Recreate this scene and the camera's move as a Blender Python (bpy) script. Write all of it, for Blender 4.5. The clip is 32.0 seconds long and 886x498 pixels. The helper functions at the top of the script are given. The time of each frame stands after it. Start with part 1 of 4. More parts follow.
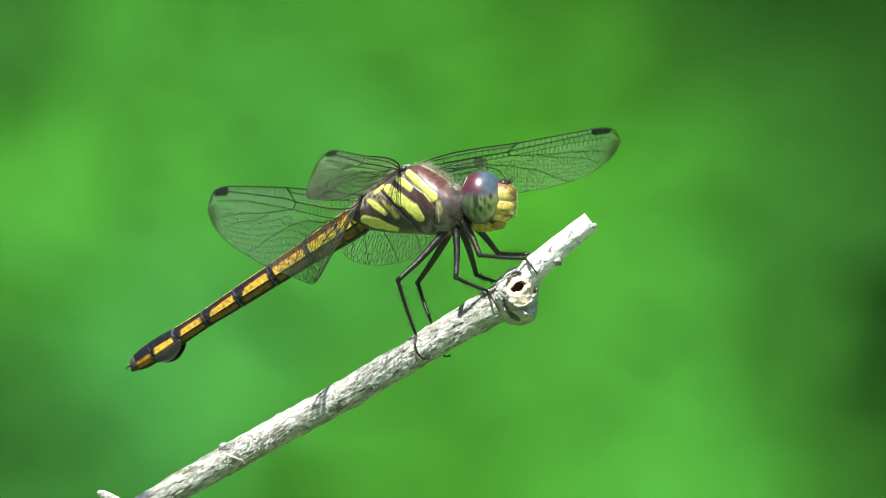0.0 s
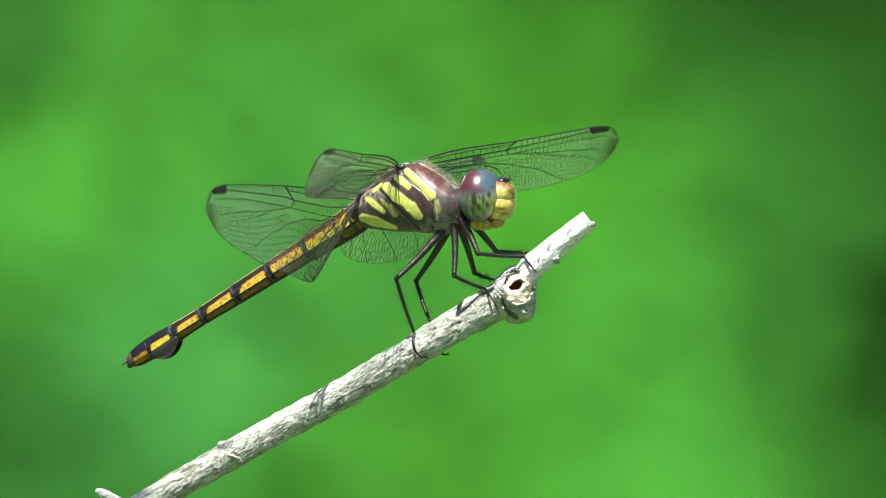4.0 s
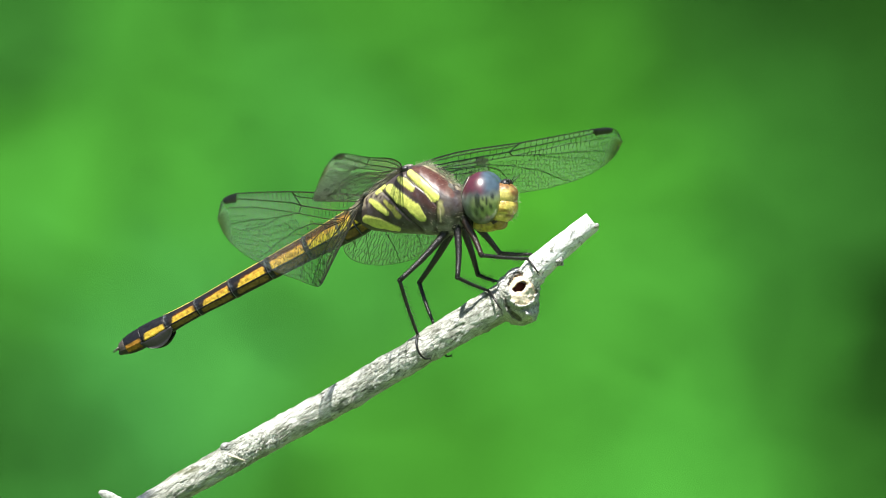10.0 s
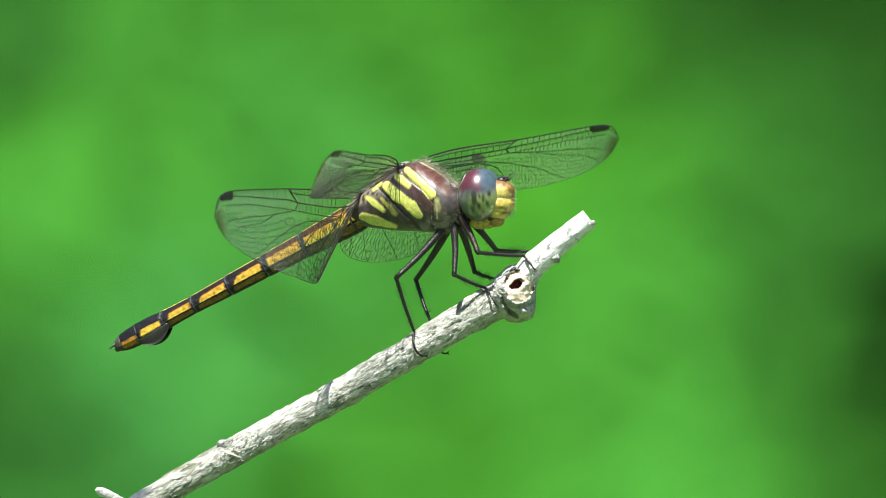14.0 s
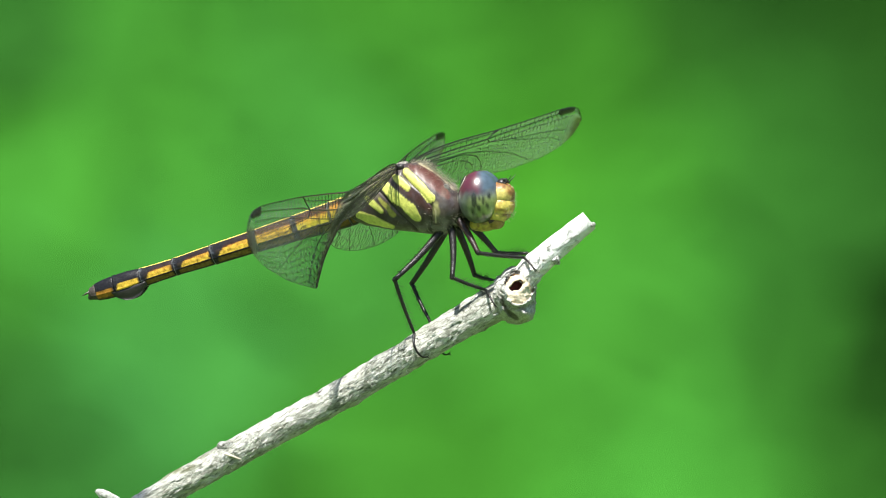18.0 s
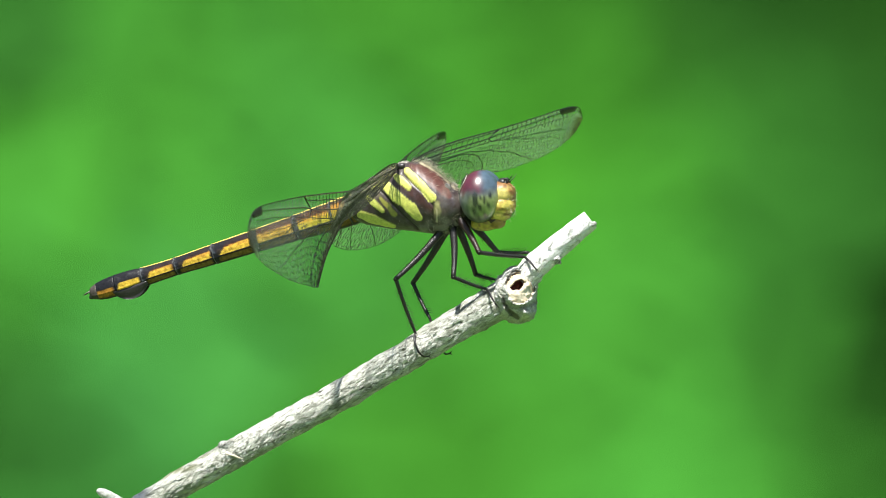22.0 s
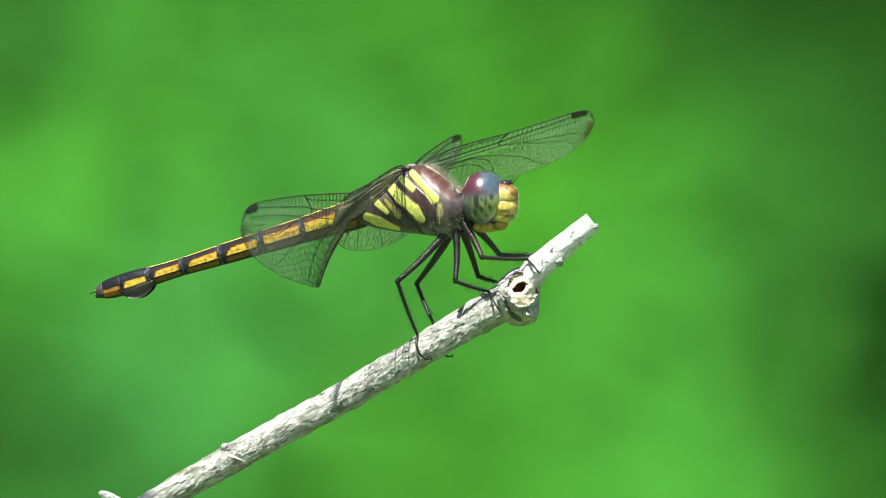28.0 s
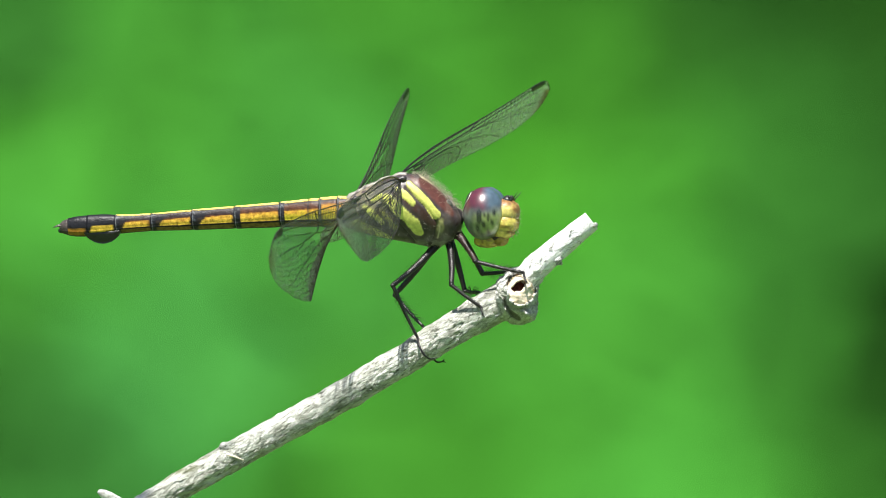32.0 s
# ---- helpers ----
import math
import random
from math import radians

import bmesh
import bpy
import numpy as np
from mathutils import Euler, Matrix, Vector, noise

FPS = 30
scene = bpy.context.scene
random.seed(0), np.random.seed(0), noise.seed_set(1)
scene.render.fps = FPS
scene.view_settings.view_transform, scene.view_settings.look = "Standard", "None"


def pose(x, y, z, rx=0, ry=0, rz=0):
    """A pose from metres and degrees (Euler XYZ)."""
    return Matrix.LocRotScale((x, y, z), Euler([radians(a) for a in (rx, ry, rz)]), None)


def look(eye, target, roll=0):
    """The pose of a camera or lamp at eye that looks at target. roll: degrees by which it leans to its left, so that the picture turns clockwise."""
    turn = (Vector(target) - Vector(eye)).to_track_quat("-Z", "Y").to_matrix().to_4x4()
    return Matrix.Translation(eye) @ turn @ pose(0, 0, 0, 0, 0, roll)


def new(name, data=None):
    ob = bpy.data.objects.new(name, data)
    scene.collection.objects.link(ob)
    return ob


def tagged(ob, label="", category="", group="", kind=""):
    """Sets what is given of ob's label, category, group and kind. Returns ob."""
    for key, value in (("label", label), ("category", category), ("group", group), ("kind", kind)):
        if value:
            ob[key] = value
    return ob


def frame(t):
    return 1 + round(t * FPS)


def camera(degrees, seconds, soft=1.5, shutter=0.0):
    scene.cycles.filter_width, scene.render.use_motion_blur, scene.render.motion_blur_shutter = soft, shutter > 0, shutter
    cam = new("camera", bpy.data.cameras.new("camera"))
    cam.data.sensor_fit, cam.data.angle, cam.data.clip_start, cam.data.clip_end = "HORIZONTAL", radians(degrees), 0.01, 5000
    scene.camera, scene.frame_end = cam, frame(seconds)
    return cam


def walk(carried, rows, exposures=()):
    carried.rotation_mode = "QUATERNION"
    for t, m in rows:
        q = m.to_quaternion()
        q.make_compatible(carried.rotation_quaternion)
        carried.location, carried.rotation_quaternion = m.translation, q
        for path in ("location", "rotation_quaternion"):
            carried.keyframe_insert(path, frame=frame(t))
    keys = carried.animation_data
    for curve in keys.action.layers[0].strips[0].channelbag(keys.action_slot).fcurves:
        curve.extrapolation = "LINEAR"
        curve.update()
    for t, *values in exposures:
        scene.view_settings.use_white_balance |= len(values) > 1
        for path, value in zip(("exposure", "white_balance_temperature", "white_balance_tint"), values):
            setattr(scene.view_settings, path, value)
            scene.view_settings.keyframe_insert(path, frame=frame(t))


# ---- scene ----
# One unit is the width that one part in 1568 of the picture has at the perch: 0.06 mm.
U = 6.0e-5
HEIGHT = 0.75
FAR = 25000.0
cam = camera(3.5926, 32.0, 0.75, 0.3)
cam.data.dof.use_dof = True
cam.data.dof.focus_distance = 1.5
cam.data.dof.aperture_fstop = 45.0


def aim(dx, dy):
    """The camera on its stand, turned by a breath of sway (in units at the perch)."""
    return pose(0, -FAR * U, HEIGHT, 90 + math.degrees(dy / FAR), 0, math.degrees(dx / FAR))


walk(cam, [
    (0, aim(0, 0)), (0.5, aim(-1, -2)), (1, aim(-1, -2)), (1.5, aim(-1, 0)),
    (2, aim(-1, 0)), (2.5, aim(-1, 0)), (3, aim(-3, -2)), (3.5, aim(-3, -3)),
    (5.5, aim(-3, -3)), (6, aim(-1, -3)), (6.5, aim(0, -2)), (7, aim(0, 0)),
    (7.5, aim(0, 0)), (8, aim(-1, -2)), (8.5, aim(-1, 0)), (9, aim(2, 1)),
    (9.5, aim(3, 0)), (10, aim(3, 0)), (10.5, aim(3, 0)), (11, aim(2, -2)),
    (11.5, aim(-1, 0)), (12, aim(-3, -2)), (12.5, aim(-1, -3)), (13, aim(-1, -2)),
    (13.5, aim(-1, -3)), (14, aim(-3, -5)), (14.5, aim(-3, -3)), (16.5, aim(-1, 1)),
    (17, aim(-5, 0)), (17.5, aim(-3, 0)), (18, aim(-3, -2)), (18.5, aim(-3, -2)),
    (19, aim(-3, -3)), (19.5, aim(-5, -3)), (20, aim(-5, -2)), (20.5, aim(-3, -2)),
    (21, aim(-3, -3)), (21.5, aim(-1, -3)), (22, aim(-1, -3)), (22.5, aim(-1, -3)),
    (23, aim(0, -3)), (23.5, aim(-1, -2)), (24, aim(0, -2)), (24.5, aim(2, -2)),
    (25, aim(3, -2)), (25.5, aim(3, -2)), (27.5, aim(3, 0)), (28, aim(3, 1)),
    (28.5, aim(2, 1)), (29, aim(2, 0)), (29.5, aim(2, -2)), (30, aim(0, 0)),
    (30.5, aim(1, 1)), (31, aim(1, 1)), (31.5, aim(1, 1)), (32, aim(1, -1)),
])


# ---- light ----
SUN = Vector((-0.10, -0.38, 0.92)).normalized()
world = bpy.data.worlds.new("sky")
scene.world = world
world.use_nodes = True
wn = world.node_tree.nodes
sky = wn.new("ShaderNodeTexSky")
sky.sky_type, sky.sun_disc = "NISHITA", False
sky.sun_elevation = math.asin(SUN.z)
sky.sun_rotation = math.atan2(SUN.x, SUN.y)
wn["Background"].inputs["Strength"].default_value = 0.06
world.node_tree.links.new(sky.outputs[0], wn["Background"].inputs["Color"])

sun_data = bpy.data.lights.new("sun", "SUN")
sun_data.energy, sun_data.angle, sun_data.color = 5.0, radians(0.53), (1.0, 0.97, 0.92)
sun = new("sun", sun_data)
sun.matrix_world = look(SUN * 20, (0, 0, 0))
scene.view_settings.exposure = 1.0


# ---- materials ----
def material(name, rough=0.5, metal=0.0):
    m = bpy.data.materials.new(name)
    m.use_nodes = True
    b = m.node_tree.nodes["Principled BSDF"]
    b.inputs["Roughness"].default_value, b.inputs["Metallic"].default_value = rough, metal
    return m, m.node_tree.nodes, m.node_tree.links, b


def noise_node(nodes, links, scale, detail=4.0, rough=0.6, stretch=None):
    co = nodes.new("ShaderNodeTexCoord")
    n = nodes.new("ShaderNodeTexNoise")
    n.inputs["Scale"].default_value, n.inputs["Detail"].default_value, n.inputs["Roughness"].default_value = scale, detail, rough
    if stretch:
        mp = nodes.new("ShaderNodeMapping")
        mp.inputs["Scale"].default_value = stretch
        lean = nodes.new("ShaderNodeMapping")
        lean.inputs["Rotation"].default_value = (0, radians(31), 0)
        links.new(co.outputs["Object"], lean.inputs["Vector"])
        links.new(lean.outputs[0], mp.inputs["Vector"])
        links.new(mp.outputs[0], n.inputs["Vector"])
    else:
        links.new(co.outputs["Object"], n.inputs["Vector"])
    return n


def ramp_node(nodes, links, src, stops):
    r = nodes.new("ShaderNodeValToRGB")
    el = r.color_ramp.elements
    while len(el) < len(stops):
        el.new(0.5)
    for e, (p, c) in zip(el, stops):
        e.position, e.color = p, (*c, 1) if len(c) == 3 else c
    links.new(src, r.inputs["Fac"])
    return r


def bump_node(nodes, links, src, dist, strength, shader, below=None):
    b = nodes.new("ShaderNodeBump")
    b.inputs["Distance"].default_value, b.inputs["Strength"].default_value = dist, strength
    links.new(src, b.inputs["Height"])
    if below:
        links.new(below.outputs[0], b.inputs["Normal"])
    links.new(b.outputs[0], shader.inputs["Normal"])
    return b


def plain(name, color, rough=0.5, vary=0.3, scale=4000.0, bump=0.3, depth=1.5 * U, sheen=0.0, coat=0.0):
    """A plain coloured surface with mottling and fine relief."""
    m, nodes, links, b = material(name, rough)
    n = noise_node(nodes, links, scale)
    lo, hi = [c * (1 - vary) for c in color], [min(1, c * (1 + vary)) for c in color]
    r = ramp_node(nodes, links, n.outputs["Fac"], [(0.3, lo), (0.7, hi)])
    links.new(r.outputs[0], b.inputs["Base Color"])
    bump_node(nodes, links, n.outputs["Fac"], depth, bump, b)
    b.inputs["Coat Weight"].default_value = coat
    b.inputs["Sheen Weight"].default_value = sheen
    return m


def patterned(name, rough=0.45, scale=5000.0, vary=0.35, bump=0.35, coat=0.0, depth=1.5 * U, pits=0.0):
    """A surface whose markings are in the mesh's own colours ("tone"), with mottling and relief."""
    m, nodes, links, b = material(name, rough)
    a = nodes.new("ShaderNodeAttribute")
    a.attribute_name = "tone"
    n = noise_node(nodes, links, scale, 5)
    g = nodes.new("ShaderNodeMapRange")
    g.inputs["To Min"].default_value, g.inputs["To Max"].default_value = 1 - vary, 1 + vary
    g.inputs["From Min"].default_value, g.inputs["From Max"].default_value = 0.3, 0.7
    links.new(n.outputs["Fac"], g.inputs["Value"])
    mul = nodes.new("ShaderNodeVectorMath")
    mul.operation = "SCALE"
    links.new(a.outputs["Color"], mul.inputs[0])
    links.new(g.outputs[0], mul.inputs["Scale"])
    links.new(mul.outputs[0], b.inputs["Base Color"])
    first = bump_node(nodes, links, n.outputs["Fac"], depth, bump, b)
    if pits:
        v = nodes.new("ShaderNodeTexVoronoi")
        v.inputs["Scale"].default_value = pits
        co = nodes.new("ShaderNodeTexCoord")
        links.new(co.outputs["Object"], v.inputs["Vector"])
        bump_node(nodes, links, v.outputs["Distance"], 0.6 * U, 0.25, b, first)
    b.inputs["Coat Weight"].default_value = coat
    b.inputs["Coat Roughness"].default_value = 0.27
    return m


def bark_material():
    """Bleached skin with a net of fine cracks, curled lines, dark pores and wide grey stains."""
    m, nodes, links, b = material("pale_bark", 0.85)
    a = nodes.new("ShaderNodeAttribute")
    a.attribute_name = "tone"
    fine = noise_node(nodes, links, 3600.0, 5, 0.65, (0.20, 1, 1))
    fine.inputs["Distortion"].default_value = 1.2
    curl = noise_node(nodes, links, 820.0, 3, 0.5, (0.5, 1, 1))
    curl.inputs["Distortion"].default_value = 2.5
    blot = noise_node(nodes, links, 420.0, 5, 0.65, (0.35, 1, 1))
    warp = noise_node(nodes, links, 1500.0, 3, 0.6)
    co = nodes.new("ShaderNodeTexCoord")
    lean = nodes.new("ShaderNodeMapping")
    lean.inputs["Rotation"].default_value = (0, radians(31), 0)
    links.new(co.outputs["Object"], lean.inputs["Vector"])
    squash = nodes.new("ShaderNodeMapping")
    squash.inputs["Scale"].default_value = (0.20, 1, 1)
    links.new(lean.outputs[0], squash.inputs["Vector"])
    shift = nodes.new("ShaderNodeMixRGB")
    shift.blend_type, shift.inputs["Fac"].default_value = "ADD", 0.0011
    links.new(squash.outputs[0], shift.inputs["Color1"])
    links.new(warp.outputs["Color"], shift.inputs["Color2"])
    net = nodes.new("ShaderNodeTexVoronoi")
    net.feature = "DISTANCE_TO_EDGE"
    net.inputs["Scale"].default_value = 2500.0
    links.new(shift.outputs[0], net.inputs["Vector"])
    cracks = ramp_node(nodes, links, net.outputs["Distance"], [(0.0, (0.50, 0.50, 0.45)), (0.035, (0.80, 0.80, 0.77)), (0.09, (1, 1, 1))])
    lines_ = ramp_node(nodes, links, curl.outputs["Fac"], [(0.42, (1, 1, 1)), (0.45, (0.55, 0.54, 0.51)), (0.475, (1, 1, 1)), (0.58, (1, 1, 1)), (0.605, (0.62, 0.61, 0.58)), (0.625, (1, 1, 1))])
    pores = ramp_node(nodes, links, fine.outputs["Fac"], [(0.34, (0.10, 0.105, 0.08)), (0.42, (0.74, 0.75, 0.70)), (0.54, (1.0, 1.0, 0.99))])
    stains = ramp_node(nodes, links, blot.outputs["Fac"], [(0.36, (0.62, 0.64, 0.58)), (0.52, (1.0, 1.0, 1.0))])
    # where the skin is bleached, few of the dark marks are left
    bare = nodes.new("ShaderNodeMapRange")
    bare.inputs["From Min"].default_value, bare.inputs["From Max"].default_value, bare.inputs["To Max"].default_value = 0.80, 0.92, 0.9
    links.new(a.outputs["Fac"], bare.inputs["Value"])
    colour = a.outputs["Color"]
    for marks in (cracks, pores, lines_, stains):
        src = marks.outputs[0]
        if marks in (cracks, pores):
            fade = nodes.new("ShaderNodeMixRGB")
            fade.inputs["Color2"].default_value = (1, 1, 1, 1)
            links.new(bare.outputs[0], fade.inputs["Fac"])
            links.new(src, fade.inputs["Color1"])
            src = fade.outputs[0]
        mul = nodes.new("ShaderNodeVectorMath")
        mul.operation = "MULTIPLY"
        links.new(colour, mul.inputs[0])
        links.new(src, mul.inputs[1])
        colour = mul.outputs[0]
    links.new(colour, b.inputs["Base Color"])
    first = bump_node(nodes, links, lines_.outputs[0], 4 * U, 0.6, b)
    second = bump_node(nodes, links, cracks.outputs[0], 5 * U, 0.7, b, first)
    third = bump_node(nodes, links, fine.outputs["Fac"], 6 * U, 0.8, b, second)
    relief = nodes.new("ShaderNodeMath")
    relief.operation = "MULTIPLY_ADD"
    relief.inputs[1].default_value, relief.inputs[2].default_value = -0.75, 0.8
    links.new(bare.outputs[0], relief.inputs[0])
    links.new(relief.outputs[0], third.inputs["Strength"])
    return m


def membrane_material():
    """Clear wing skin: mostly see-through, a thin pale film with a gloss that grows at a flat angle."""
    m, nodes, links, b = material("wing_membrane", 0.25)
    out = nodes["Material Output"]
    n = noise_node(nodes, links, 1600.0, 3)
    r = ramp_node(nodes, links, n.outputs["Fac"], [(0.3, (0.62, 0.64, 0.58)), (0.7, (0.82, 0.83, 0.77))])
    clear = nodes.new("ShaderNodeBsdfTransparent")
    clear.inputs["Color"].default_value = (0.97, 0.975, 0.95, 1)
    thru = nodes.new("ShaderNodeBsdfTranslucent")
    veil = nodes.new("ShaderNodeMixShader")
    veil.inputs["Fac"].default_value = 0.5
    links.new(b.outputs[0], veil.inputs[1])
    links.new(thru.outputs[0], veil.inputs[2])
    film = nodes.new("ShaderNodeMixShader")
    # red: film density with a painted milky sheen; green: amber tint
    film_tone = nodes.new("ShaderNodeAttribute")
    film_tone.attribute_name = "tone"
    sep = nodes.new("ShaderNodeSeparateColor")
    links.new(film_tone.outputs["Color"], sep.inputs[0])
    links.new(sep.outputs[0], film.inputs["Fac"])
    amber = nodes.new("ShaderNodeMixRGB")
    amber.inputs["Color2"].default_value = (0.16, 0.075, 0.02, 1)
    links.new(sep.outputs[1], amber.inputs["Fac"])
    links.new(r.outputs[0], amber.inputs["Color1"])
    links.new(amber.outputs[0], b.inputs["Base Color"])
    links.new(amber.outputs[0], thru.inputs["Color"])
    links.new(clear.outputs[0], film.inputs[1])
    links.new(veil.outputs[0], film.inputs[2])
    gloss = nodes.new("ShaderNodeBsdfGlossy")
    gloss.inputs["Roughness"].default_value = 0.42
    fr = nodes.new("ShaderNodeLayerWeight")
    fr.inputs["Blend"].default_value = 0.2
    soft = nodes.new("ShaderNodeMapRange")
    soft.inputs["To Min"].default_value, soft.inputs["To Max"].default_value = 0.015, 0.40
    links.new(fr.outputs["Facing"], soft.inputs["Value"])
    mix = nodes.new("ShaderNodeMixShader")
    links.new(soft.outputs[0], mix.inputs["Fac"])
    links.new(film.outputs[0], mix.inputs[1])
    links.new(gloss.outputs[0], mix.inputs[2])
    links.new(mix.outputs[0], out.inputs["Surface"])
    v = nodes.new("ShaderNodeTexVoronoi")
    v.inputs["Scale"].default_value = 1500.0
    co = nodes.new("ShaderNodeTexCoord")
    links.new(co.outputs["Object"], v.inputs["Vector"])
    bp = nodes.new("ShaderNodeBump")
    bp.inputs["Distance"].default_value, bp.inputs["Strength"].default_value = 2 * U, 0.35
    links.new(v.outputs["Distance"], bp.inputs["Height"])
    links.new(bp.outputs[0], gloss.inputs["Normal"])
    links.new(bp.outputs[0], b.inputs["Normal"])
    return m


BARK = bark_material()
MEMBRANE = membrane_material()
BODY = patterned("body_shell", 0.44, 2400.0, 0.25, 0.30, 0.10, 2.2 * U)
BODY.node_tree.nodes["Principled BSDF"].inputs["Coat Roughness"].default_value = 0.22
BODY.node_tree.nodes["Principled BSDF"].inputs["Specular IOR Level"].default_value = 0.45
ABDOMEN = patterned("abdomen_shell", 0.40, 2600.0, 0.55, 0.6, 0.0)
ABDOMEN.node_tree.nodes["Principled BSDF"].inputs["Specular IOR Level"].default_value = 0.2
EYE = patterned("eye_facets", 0.5, 1500.0, 0.25, 0.1, 1.0, 1.0 * U, 9000.0)
EYE.node_tree.nodes["Principled BSDF"].inputs["Coat IOR"].default_value = 1.85
EYE.node_tree.nodes["Principled BSDF"].inputs["Specular IOR Level"].default_value = 0.15
FACE = patterned("face_shell", 0.46, 2200.0, 0.35, 0.6, 0.08, 3 * U)
VEIN = plain("vein_dark", (0.020, 0.017, 0.012), 0.34, 0.3)
STIGMA = plain("stigma_black", (0.012, 0.011, 0.012), 0.35, 0.3)
LEG = plain("leg_black", (0.010, 0.008, 0.0075), 0.36, 0.8, 3800.0, 0.8, 2.2 * U)
LEG_BROWN = plain("leg_brown", (0.024, 0.011, 0.008), 0.38, 0.8, 3800.0, 0.8, 2.2 * U)
HAIR = plain("pale_hair", (0.42, 0.38, 0.29), 0.5, 0.2)
DARK = plain("dark_shell", (0.02, 0.018, 0.018), 0.4, 0.4)
TAIL = plain("tail_grey", (0.10, 0.095, 0.08), 0.5, 0.3)
RIM = plain("pale_rim", (0.45, 0.43, 0.37), 0.45, 0.25)
WOOD = patterned("pale_wood", 0.85, 2600.0, 0.25, 0.35, 0.0, 1.5 * U)
HOLLOW = plain("dark_hollow", (0.085, 0.018, 0.010), 0.9, 0.5, 1500.0, 0.8, 5 * U)


# ---- building ----
def spot(px, py, depth=0.0):
    """A place in units (across, away, up) from its place in the view at that depth."""
    k = (FAR + depth) / FAR
    return np.array([(px - 784) * k, depth, (441 - py) * k])


def metres(p):
    return Vector((p[0] * U, p[1] * U, HEIGHT + p[2] * U))


def part(name, verts, faces, mat, parent=None, label="", tone=None, smooth=True, kind="", at=None):
    """One mesh object from points in units; its own space is that of its parent, at the pose at."""
    me = bpy.data.meshes.new(name)
    me.from_pydata((np.asarray(verts, float) * U).tolist(), [], faces)
    me.materials.append(mat)
    if smooth:
        me.polygons.foreach_set("use_smooth", np.ones(len(me.polygons), bool))
    if tone is not None:
        at_ = me.color_attributes.new("tone", "FLOAT_COLOR", "POINT")
        rgba = np.ones((len(verts), 4), np.float32)
        rgba[:, :3] = tone
        at_.data.foreach_set("color", rgba.ravel())
    me.validate()
    me.update()
    ob = new(name, me)
    if parent:
        ob.parent = parent
    if at is not None:
        ob.matrix_basis = at
    if label or kind:
        tagged(ob, label, kind=kind)
    return ob


def grid_faces(rows, cols, wrap=True, start=0):
    out = []
    for i in range(rows - 1):
        for j in range(cols if wrap else cols - 1):
            k = (j + 1) % cols
            out.append((start + i * cols + j, start + i * cols + k, start + (i + 1) * cols + k, start + (i + 1) * cols + j))
    return out


def tube(points, radii, sides=10, caps=True):
    """A round rod through the points, with its radius at each."""
    pts = np.asarray(points, float)
    n = len(pts)
    tang = np.gradient(pts, axis=0)
    tang /= np.linalg.norm(tang, axis=1)[:, None] + 1e-12
    ref = np.array([0.13, 0.95, 0.29]) if abs(tang[0][1]) < 0.8 else np.array([1.0, 0.1, 0.2])
    verts = []
    for i in range(n):
        a = np.cross(tang[i], ref)
        a /= np.linalg.norm(a)
        b = np.cross(a, tang[i])
        ref = b
        for j in range(sides):
            w = 2 * math.pi * j / sides
            verts.append(pts[i] + radii[i] * (math.cos(w) * a + math.sin(w) * b))
    faces = grid_faces(n, sides)
    if caps:
        faces += [tuple(range(sides))[::-1], tuple(range((n - 1) * sides, n * sides))]
    return np.array(verts), faces


def join(pieces):
    verts, faces, k = [], [], 0
    for v, f in pieces:
        verts.append(v)
        faces += [tuple(i + k for i in q) for q in f]
        k += len(v)
    return np.concatenate(verts), faces


def ball(center, radii, rows=16, cols=24, power=1.0):
    """An egg-like shape: rings from pole to pole along z."""
    v = []
    for i in range(rows + 1):
        p = math.pi * i / rows
        for j in range(cols):
            q = 2 * math.pi * j / cols
            d = np.array([math.sin(p) * math.cos(q), math.sin(p) * math.sin(q), math.cos(p)])
            d = np.sign(d) * np.abs(d) ** power
            v.append(np.asarray(center) + d * np.asarray(radii))
    return np.array(v), grid_faces(rows + 1, cols)


def rough_push(v, center_line, amount, size, grain=1.0):
    """Push points in and out by fractal noise of that size."""
    out = []
    along = np.array((0.857, 0, 0.515))
    for p, c in zip(v, center_line):
        d = p - c
        k = noise.fractal(Vector((p - along * (p @ along) * (1 - 1 / grain)) / size), 0.9, 2.1, 4)
        out.append(p + d / (np.linalg.norm(d) + 1e-9) * amount * k)
    return np.array(out)


def smooth_step(a, b, x):
    t = np.clip((x - a) / (b - a), 0, 1)
    return t * t * (3 - 2 * t)


def mix(a, b, k):
    k = np.asarray(k)[..., None]
    return np.asarray(a) * (1 - k) + np.asarray(b) * k


def stroke(px, py, pts):
    """How far points lie outside a stroke of changing width (negative inside)."""
    best = np.full(px.shape, 1e9)
    for (x0, y0, w0), (x1, y1, w1) in zip(pts, pts[1:]):
        dx, dy = x1 - x0, y1 - y0
        k = np.clip(((px - x0) * dx + (py - y0) * dy) / (dx * dx + dy * dy), 0, 1)
        best = np.minimum(best, np.hypot(px - x0 - k * dx, py - y0 - k * dy) - (w0 + k * (w1 - w0)))
    return best


